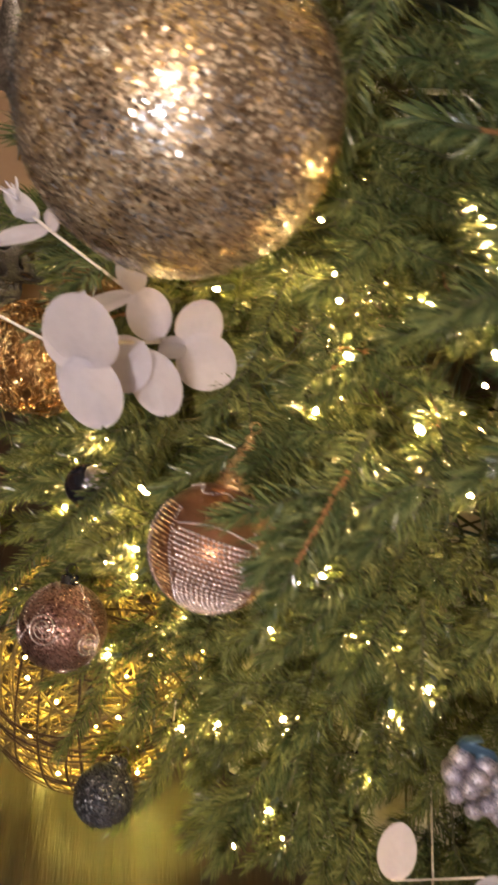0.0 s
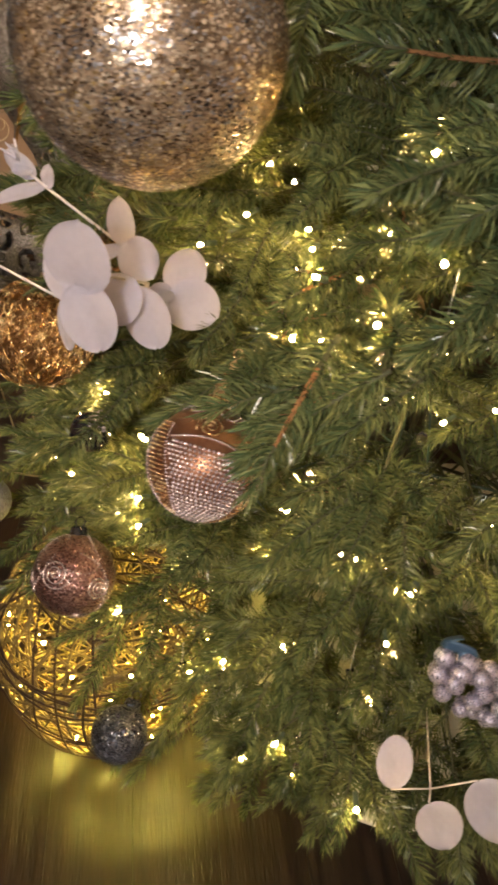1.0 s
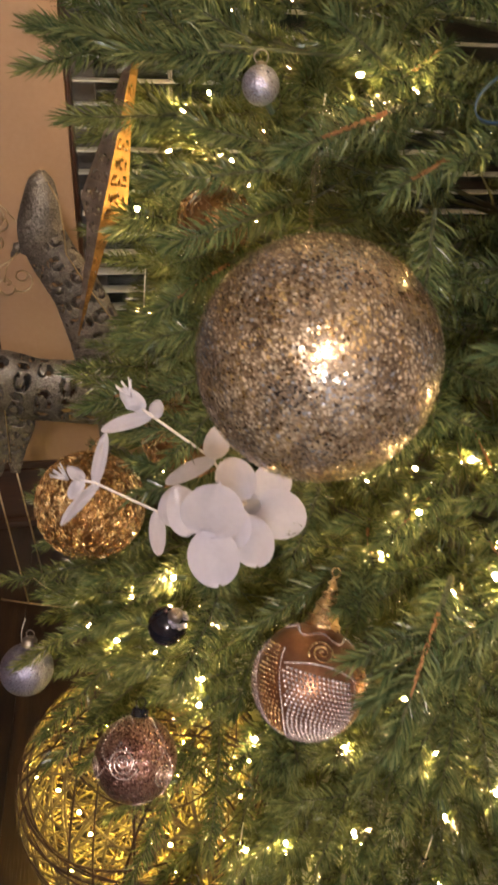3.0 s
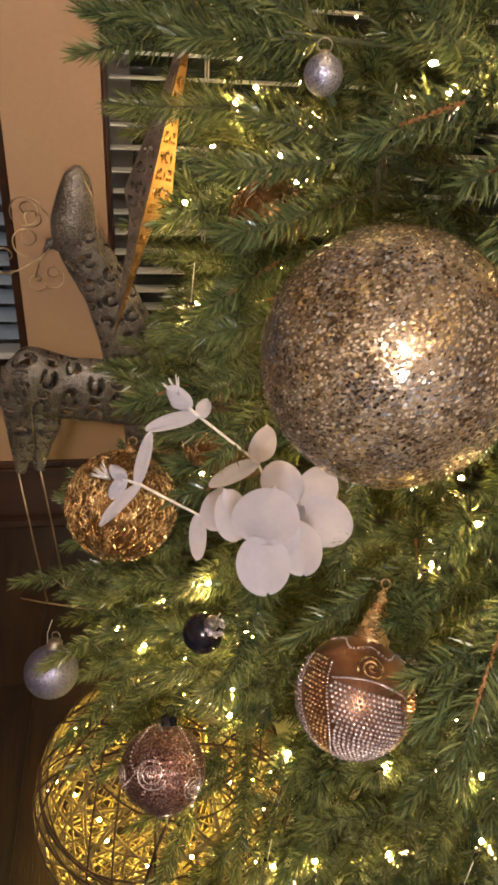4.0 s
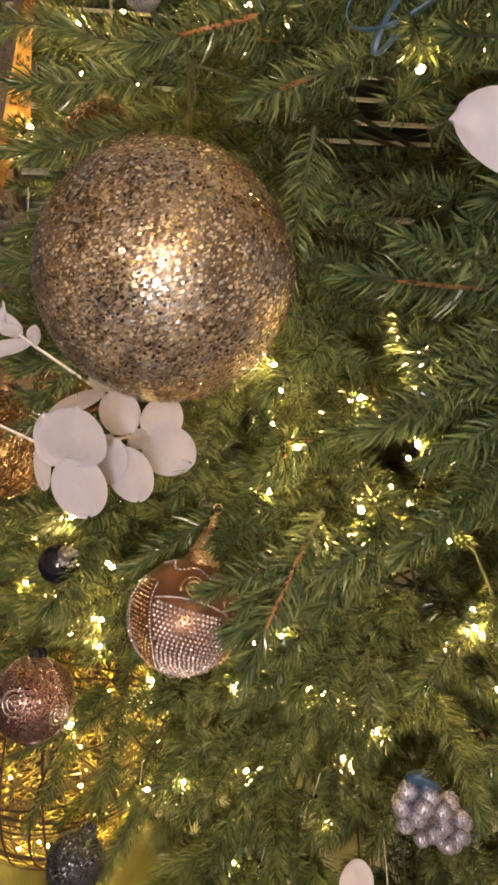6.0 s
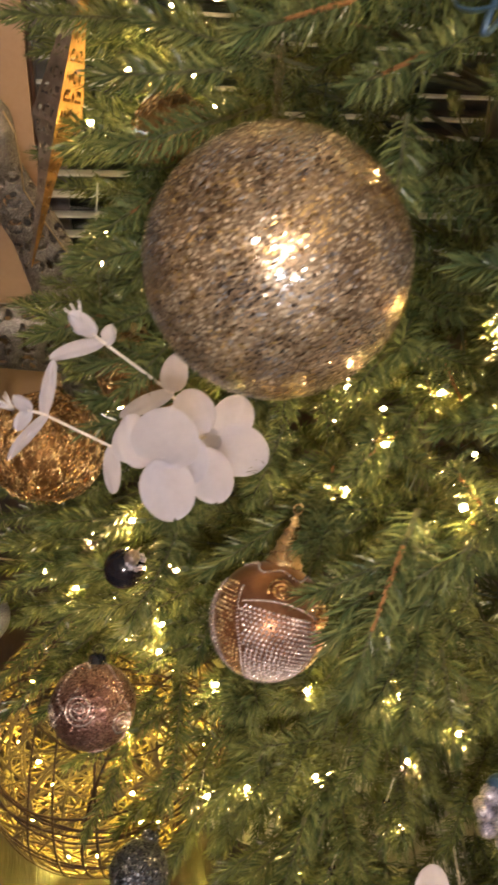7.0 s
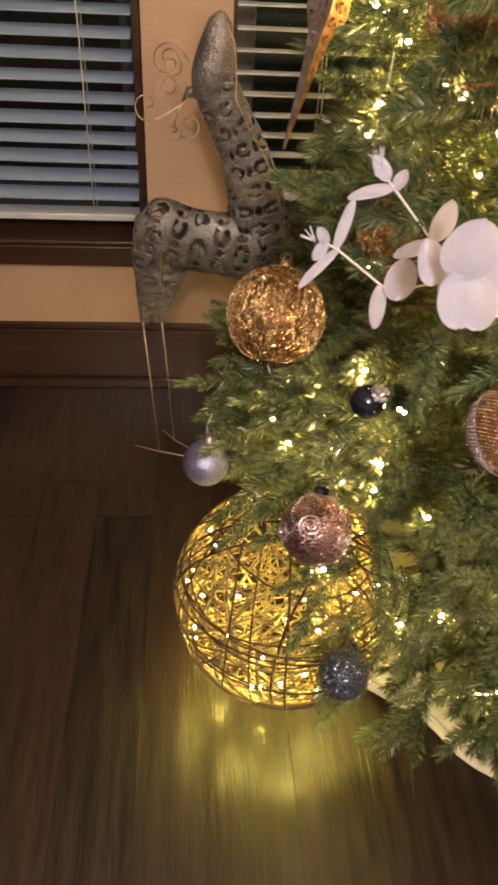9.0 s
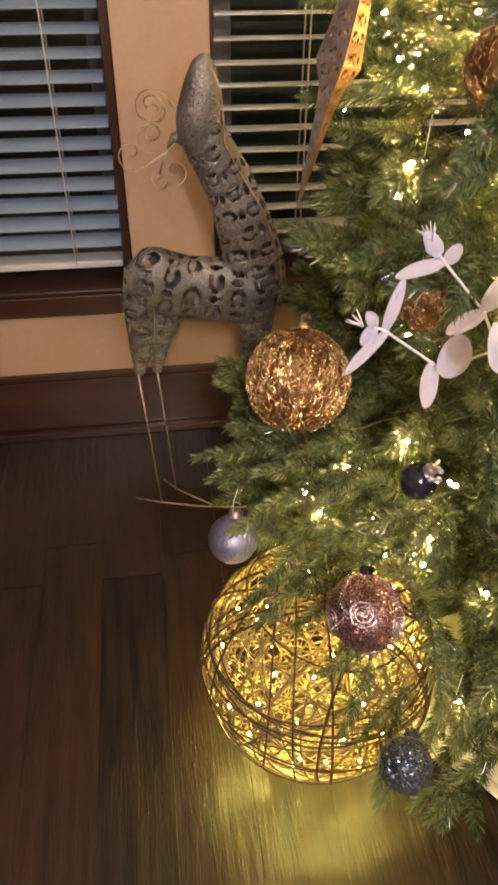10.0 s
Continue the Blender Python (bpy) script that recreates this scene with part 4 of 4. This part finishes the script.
MORE = [(-0.163, 0.569, 0.493), (-0.097, 0.486, 0.508), (0.137, 0.35, 0.612), (-0.011, 0.39, 0.378), (0.098, 0.323, 0.304), (0.148, 0.387, 0.925), (-0.139, 0.552, 0.581), (-0.054, 0.465, 0.636),
        (0.141, 0.34, 0.934), (0.088, 0.38, 0.843), (-0.026, 0.55, 1.075), 
        (0.127, 0.415, 1.07), (0.144, 0.389, 0.927), (0.17, 0.367, 0.809), (-0.091, 0.506, 0.655), (0.058, 0.452, 1.095), (-0.118, 0.587, 0.871)]
rnd = random.Random(31)
SPOTS = [Vector(p) for p in FOUND + MORE]
for i in range(13):
    z = 0.55 + 0.05 * i
    a = radians(rnd.uniform(95, 165))
    SPOTS.append(AXIS + Vector((math.cos(a), math.sin(a), 0)) * (reach(z) - rnd.uniform(0.0, 0.05)) + Vector((0, 0, z)))
k = 0
# unseen extra bulbs, added deep in the upper crown to brighten its needles
for i in range(12):
    SPOTS.append(Vector((-0.02 + 0.026 * i, rnd.uniform(0.44, 0.58), rnd.uniform(1.06, 1.26))))
while len(SPOTS) < 184:
    z = 0.18 + 1.75 * (k * 0.618034 % 1)
    a = k * 2.399963 + rnd.uniform(-0.2, 0.2)
    k += 1
    r = reach(z) - rnd.uniform(0.03, 0.11)
    p = AXIS + Vector((r * math.cos(a), r * math.sin(a), z))
    seen_side = p.y < 0.75 and z < 1.15
    # bulbs set deeper here, out of view, to brighten the foliage from inside
    if p.x < 0.3 and 0.6 < z < 1.35 and p.y < 1.05:
        r -= rnd.uniform(0.05, 0.12)
        p = AXIS + Vector((r * math.cos(a), r * math.sin(a), z))
    elif seen_side and rnd.random() < 0.9:
        continue
    if all((p - q).length > 0.05 for q in SPOTS) and all((p - c).length > r2 + 0.012 for c, r2, _, _ in SPACES):
        SPOTS.append(p)
lights = thing("string_lights", (0, 0, 0), "string of small warm white lamps wound through the tree", "string lights")
bulb = bpy.data.meshes.new("tree_bulb")
bm = ball(bmesh.new(), 0.00165, (0, 0, 0.003), 10, 8, squash=(1, 1, 1.4))
bm.to_mesh(bulb), bm.free()
bulb.materials.append(BULB)
sock = bpy.data.meshes.new("lamp_socket")
bm = spin([(0.0012, -0.012), (0.0024, -0.011), (0.0026, 0.0), (0.0021, 0.001)], 8)
bm.to_mesh(sock), bm.free()
sock.materials.append(SOCKET)
for p in SPOTS:
    out = Vector((p.x - AXIS.x, p.y - AXIS.y, 0)).normalized() + Vector((rnd.uniform(-0.6, 0.6), rnd.uniform(-0.6, 0.6), rnd.uniform(-0.3, 0.7)))
    m = Matrix.Translation(p) @ out.normalized().to_track_quat("Z", "Y").to_matrix().to_4x4()
    for nm, me in (("bulb", bulb), ("socket", sock)):
        ob = new(nm, me)
        ob.parent = lights
        ob.matrix_basis = m
    free(p, 0.003, 0.9)
order = sorted(SPOTS, key=lambda p: (round(p.z / 0.09), math.atan2(p.y - AXIS.y, p.x - AXIS.x)))
run = []
for p in order:
    d = Vector((p.x - AXIS.x, p.y - AXIS.y, 0))
    run.append(p - d.normalized() * 0.17 - Vector((0, 0, 0.01)))
bm = bmesh.new()
tube(bm, run, 0.0011, 5)
part("cable", bm, WIRE, lights, "thin dark green cable")

# ---------------------------------------------------------------- the tree
tree = thing("christmas_tree", AXIS, "artificial green fir Christmas tree with orange-brown twig tips", "Christmas tree")
part("trunk", tubes(([(0, 0, 0.02), (0, 0, 1.0), (0, 0, 2.1)], [0.02, 0.017, 0.008]), sides=12), BARK, tree, "dark tree pole")
part("stand", tubes(*[([(0, 0, 0.07), (0.11 * math.cos(a), 0.11 * math.sin(a), 0.062), (0.24 * math.cos(a), 0.24 * math.sin(a), 0.058)], 0.009) for a in (0.4, 1.97, 3.54, 5.11)], sides=8), BARK, tree, "dark metal tree stand")


def sprig_data(seed, length, count):
    """One sprig along +z: a twig with curved flat needles, as arrays of corners and faces."""
    r = random.Random(seed)
    vs, fs, mats = [], [], []
    bend = r.uniform(-0.12, 0.12), r.uniform(-0.12, 0.12)
    at = lambda s: Vector((bend[0] * length * s * s, bend[1] * length * s * s, s * length))
    for i in range(5):
        c, w = at(i / 4), (0.0020 if seed % 3 == 0 else 0.0016) * (1.15 - 0.75 * i / 4)
        for j in range(5):
            vs.append(c + Vector((w * math.cos(j * 1.2566), w * math.sin(j * 1.2566), 0)))
    for i in range(4):
        for j in range(5):
            fs.append((i * 5 + j, i * 5 + (j + 1) % 5, i * 5 + 5 + (j + 1) % 5, i * 5 + 5 + j))
            mats.append(2 if 0 < i < 3 else 1)
    for k in range(count):
        s = (0.03 + 0.97 * (k + r.random()) / count)
        c = at(s)
        a = k * 2.399963 + r.uniform(-0.5, 0.5)
        side = Vector((math.cos(a), math.sin(a) * 0.75, 0)).normalized()
        lean = radians(r.uniform(42, 66) * (1 - 0.62 * max(0, s - 0.72) / 0.28))
        ln = r.uniform(0.018, 0.028) * (1 - 0.25 * s)
        d = side * math.sin(lean) + Vector((0, 0, 1)) * math.cos(lean)
        b = (d + Vector((0, 0, 1)) * r.uniform(0.15, 0.6) + Vector((r.gauss(0, 1), r.gauss(0, 1), r.gauss(0, 1))) * 0.12).normalized()
        w = d.cross(Vector((r.gauss(0, 1), r.gauss(0, 1), r.gauss(0, 1)))).normalized()
        h = 0.00055 + r.random() * 0.00034
        m1 = c + d * ln * 0.55
        tip = m1 + b * ln * 0.45
        n0 = len(vs)
        vs += [c + w * h * 0.6, c - w * h * 0.6, m1 - w * h, m1 + w * h, tip]
        fs += [(n0, n0 + 1, n0 + 2, n0 + 3), (n0 + 3, n0 + 2, n0 + 4)]
        mats += [0, 0]
    return np.array([tuple(v) for v in vs]), fs, mats


KINDS = [sprig_data(100 + i, 0.085 + 0.013 * (i % 5), 250 + 26 * (i % 5)) for i in range(10)]
MESHES = []
for vs, fs, mats in KINDS:
    me = bpy.data.meshes.new("sprig")
    me.from_pydata(vs.tolist(), [], fs)
    me.materials.append(NEEDLE), me.materials.append(TWIGLET), me.materials.append(TWIG if len(MESHES) % 3 == 2 else TWIGLET)
    me.polygons.foreach_set("material_index", mats)
    MESHES.append(me)


def blocked(p, q):
    """Whether a sprig from p to q would stand in an ornament or hide it."""
    for s in (0.15, 0.45, 0.75, 1.1):
        c = p.lerp(q, s)
        for o, r, share, side in SPACES:
            if (c - o).length < r + 0.012:
                return True
            ray = side - o
            ln = ray.length
            ray /= ln
            k = (c - o).dot(ray)
            if 0 < k < ln and ((c - o) - ray * k).length < r * share + (0.016 if r > 0.012 else 0.004):
                return True
    return False


rnd = random.Random(77)
SPRIGS, BOUGHS = [], []


# the deer looks out past the tree, where the branches are short
for c, r in (((-0.285, 1.08, 0.52), 0.045), ((-0.30, 1.09, 0.62), 0.045), ((-0.33, 1.10, 0.72), 0.04), ((-0.276, 1.12, 0.776), 0.03), ((-0.23, 1.12, 0.725), 0.03)):
    free(c, r, 1.0, (-0.22, -0.07, 1.09))


def grow(p, d, ln, keep=False):
    d = d.normalized()
    if p.z + d.z * ln < 0.05 or (not keep and blocked(p, p + d * ln)):
        return
    k = min((2, 5, 8) if (keep and rnd.random() < 0.5) or rnd.random() < 0.015 else (0, 1, 3, 4, 6, 7, 9), key=lambda i: abs(0.085 + 0.013 * (i % 5) - ln) + 0.03 * rnd.random())
    m = Matrix.Translation(p) @ d.to_track_quat("Z", "Y").to_matrix().to_4x4() @ pose(0, 0, 0, 0, 0, rnd.uniform(0, 360))
    SPRIGS.append((p + d * ln, m, k))


z = 0.16
while z < 2.06:
    R = reach(z) - 0.3 * max(0.0, 0.33 - z)
    n = max(3, int(2 * math.pi * R / 0.125))
    a0 = rnd.uniform(0, 6.28)
    for i in range(n):
        a = a0 + 2 * math.pi * (i + rnd.uniform(-0.35, 0.35)) / n
        out = Vector((math.cos(a), math.sin(a), 0))
        front = out.y < 0.35 and out.x < 0.75 and z < 1.32
        if not front and rnd.random() < 0.55:
            continue
        tipr = R + rnd.uniform(-0.07, 0.035)
        tipr -= max(0.0, min(1.0, -2 * out.x - 0.9)) * max(0.0, min(1.0, (out.y + 0.28) / 0.28)) * (0.095 if z > 0.56 else 0.035)
        rise = rnd.uniform(-0.05, 0.10)
        p0, p1 = AXIS + Vector((0, 0, z - 0.05)), AXIS + out * tipr + Vector((0, 0, z + rise))
        side = out.cross(Vector((0, 0, 1)))
        if not front or not blocked(p0.lerp(p1, 0.55), p1):
            BOUGHS.append((p0, p0.lerp(p1, 0.5) + Vector((0, 0, 0.015)), p0.lerp(p1, 0.93)))
        way = (p1 - p0).normalized()
        s = 0.40 if front else 0.62
        sgn = 1
        while s < 0.90:
            p = p0.lerp(p1, s) + Vector((0, 0, 0.015 * math.sin(math.pi * s)))
            yaw = radians(rnd.uniform(28, 62)) * sgn
            d = way * math.cos(yaw) + side * math.sin(yaw) + Vector((0, 0, rnd.uniform(-0.35, 0.45)))
            grow(p, d, rnd.uniform(0.085, 0.14))
            sgn = -sgn
            s += rnd.uniform(0.045, 0.075) / max(0.15, tipr) * (1.0 if front else 2.4)
        for j in range(3 if front else 1):
            grow(p0.lerp(p1, 0.86), way + side * rnd.uniform(-0.5, 0.5) + Vector((0, 0, rnd.uniform(-0.3, 0.4))), rnd.uniform(0.085, 0.12))
    z += 0.062

# branches that come out towards the room in front of the ornaments
for p, q in (((0.135, 0.335, 0.805), (0.030, 0.272, 0.828)), ((0.10, 0.33, 0.83), (0.055, 0.25, 0.80)), ((0.115, 0.33, 0.80), (0.062, 0.283, 0.795)), ((0.17, 0.36, 0.79), (0.10, 0.29, 0.775)),
             ((0.20, 0.37, 0.97), (0.095, 0.345, 0.975)), ((0.10, 0.46, 1.07), (0.03, 0.40, 1.04)), ((0.08, 0.45, 1.03), (0.07, 0.39, 0.95)), ((0.06, 0.46, 1.09), (-0.03, 0.39, 1.07)),
             ((-0.09, 0.64, 1.05), (-0.19, 0.60, 1.045)), ((-0.04, 0.50, 0.93), (-0.12, 0.47, 0.925)), ((-0.20, 0.66, 0.53), (-0.30, 0.60, 0.545)), ((-0.17, 0.62, 0.50), (-0.27, 0.53, 0.50)),
             ((-0.15, 0.56, 0.42), (-0.24, 0.48, 0.40)), ((-0.10, 0.46, 0.36), (-0.13, 0.37, 0.33)), ((-0.06, 0.44, 0.30), (-0.10, 0.34, 0.25)), 
             ((0.0, 0.50, 1.02), (-0.085, 0.44, 1.0)), ((-0.03, 0.54, 0.97), (-0.10, 0.47, 0.955)), ((-0.02, 0.50, 1.04), (-0.10, 0.46, 1.035)), ((-0.05, 0.52, 0.85), (-0.09, 0.44, 0.83)), ((-0.03, 0.52, 0.79), (-0.115, 0.455, 0.785)), ((-0.08, 0.58, 0.84), (-0.155, 0.52, 0.85)), 
             ((0.25, 0.33, 0.97), (0.155, 0.262, 0.925)), ((0.25, 0.36, 1.06), (0.15, 0.30, 1.03)), ((0.20, 0.38, 1.10), (0.11, 0.31, 1.09)), ((0.22, 0.33, 0.885), (0.135, 0.275, 0.86)),
             ((0.13, 0.31, 0.82), (0.045, 0.275, 0.788)), ((0.12, 0.32, 0.79), (0.055, 0.285, 0.768)),
             ((-0.06, 0.50, 0.36), (-0.15, 0.42, 0.37)), ((-0.04, 0.46, 0.30), (-0.12, 0.39, 0.30)), ((-0.02, 0.44, 0.22), (-0.07, 0.36, 0.22)), ((0.0, 0.44, 0.33), (-0.05, 0.36, 0.30)), ((-0.18, 0.58, 0.44), (-0.23, 0.50, 0.42)), ((-0.12, 0.52, 0.42), (-0.19, 0.45, 0.42))):
    p, q = Vector(p), Vector(q)
    grow(p, q - p, (q - p).length, True)

# branch tips that come forward above the berries
for i in range(22):
    if 5 <= i <= 10:
        continue
    p = Vector((rnd.uniform(0.15, 0.27), 0.39 + rnd.uniform(-0.02, 0.02), 0.87 + 0.013 * i))
    grow(p, Vector((rnd.uniform(-0.08, 0.04), -0.085, rnd.uniform(-0.02, 0.05))), rnd.uniform(0.09, 0.12))
# short bushy branches on the window side, behind the filigree drop
for i in range(26):
    p = Vector((-0.075 + rnd.uniform(-0.03, 0.03), 0.76 + rnd.uniform(-0.02, 0.06), 0.80 + 0.0105 * i))
    grow(p, Vector((-0.085, -0.03 + rnd.uniform(-0.05, 0.02), rnd.uniform(-0.03, 0.04))), rnd.uniform(0.085, 0.11), False)
# deeper branches that close the view through the crown
for i in range(120):
    p = Vector((rnd.uniform(-0.08, 0.34), rnd.uniform(0.56, 0.80), rnd.uniform(0.72, 1.35)))
    grow(p, Vector((rnd.uniform(-0.8, 0.5), -1.0, rnd.uniform(-0.4, 0.7))), rnd.uniform(0.09, 0.13))
# near tips beside the large ball that catch the torch
for i in range(20):
    p = Vector((rnd.uniform(0.19, 0.30), rnd.uniform(0.33, 0.40), 0.86 + 0.0145 * i))
    grow(p, Vector((-0.085, -0.055, rnd.uniform(-0.02, 0.05))), rnd.uniform(0.095, 0.137))
for i in range(14):
    p = Vector((rnd.uniform(0.13, 0.25), rnd.uniform(0.36, 0.44), 1.0 + 0.014 * i))
    grow(p, Vector((rnd.uniform(-0.08, 0.0), -0.085, rnd.uniform(-0.03, 0.05))), rnd.uniform(0.09, 0.125))
# tips that stand close round the lamps and catch their light
for p in SPOTS[:49]:
    out = Vector((p.x - AXIS.x, p.y - AXIS.y, 0)).normalized()
    for k in range(2):
        side = Vector((rnd.gauss(0, 1), rnd.gauss(0, 1), rnd.gauss(0, 1))).cross(out).normalized()
        way = (out + side * rnd.uniform(-0.5, 0.5) + Vector((0, 0, rnd.uniform(-0.1, 0.5)))).normalized()
        q = p - way * 0.062 + side * 0.012
        if all((q + way * f - c).length > r + 0.02 for c, r, _, _ in SPACES if r > 0.01 for f in (0.0, 0.045, 0.09)):
            grow(q, way, 0.085, True)
SPRIGS.sort(key=lambda t: (t[0] - VIEW).length)
for _, m, k in SPRIGS[:300]:
    ob = new("sprig", MESHES[k])
    ob.parent = tree
    ob.matrix_parent_inverse = Matrix.Translation(-AXIS)
    ob.matrix_basis = m
allv, loops, starts, mats, base = [], [], [], [], 0
for _, m, k in SPRIGS[300:]:
    vs, fs, ms = KINDS[k]
    M = np.array(m)
    allv.append(vs @ M[:3, :3].T + M[:3, 3] - np.array(AXIS))
    loops.append(np.concatenate([np.array(f) for f in fs]) + base)
    starts.append(np.array([len(f) for f in fs]))
    mats.append(np.array(ms))
    base += len(vs)
co, lp, sizes = np.concatenate(allv), np.concatenate(loops), np.concatenate(starts)
me = bpy.data.meshes.new("foliage")
me.vertices.add(len(co)), me.loops.add(len(lp)), me.polygons.add(len(sizes))
me.vertices.foreach_set("co", co.ravel())
me.loops.foreach_set("vertex_index", lp)
me.polygons.foreach_set("loop_start", np.concatenate([[0], np.cumsum(sizes)[:-1]]))
me.polygons.foreach_set("loop_total", sizes)
me.polygons.foreach_set("material_index", np.concatenate(mats))
me.update(calc_edges=True)
me.materials.append(NEEDLE), me.materials.append(TWIGLET), me.materials.append(TWIGLET)
fol = new("foliage", me)
fol.parent = tree
tagged(fol, "dense green needles deeper in the tree", kind="stuff")
bm = bmesh.new()
for pts in BOUGHS:
    tube(bm, [p - AXIS for p in pts], [0.003, 0.0022, 0.0013], 5)
limbs = part("branchwork", bm, TWIGLET, tree, "wire branches wrapped in brown")
tagged(limbs, kind="stuff")

# ---------------------------------------------------------------- floor planks
W = 0.118
rnd = random.Random(9)
bm = boxes(((0.0, 0.0, -0.02), (W - 0.0003, 1.3, 0.0)), bevel=0.0003)
plank_a = part("plank", bm, PLANK, floor, "", pose(0.033, -1.45, 0), False)
data = plank_a.data
for i in range(-22, 22):
    y = -3.05 - rnd.choice((0.0, 0.05, 0.1))
    while y < 0.1:
        if not (i == 0 and abs(y + 1.45) < 0.001):
            o = new("plank", data)
            o.parent = floor
            o.matrix_basis = pose(0.033 + i * W, y, rnd.uniform(-0.0003, 0.0))
        y += 1.3018
bpy.data.objects.remove(plank_a)
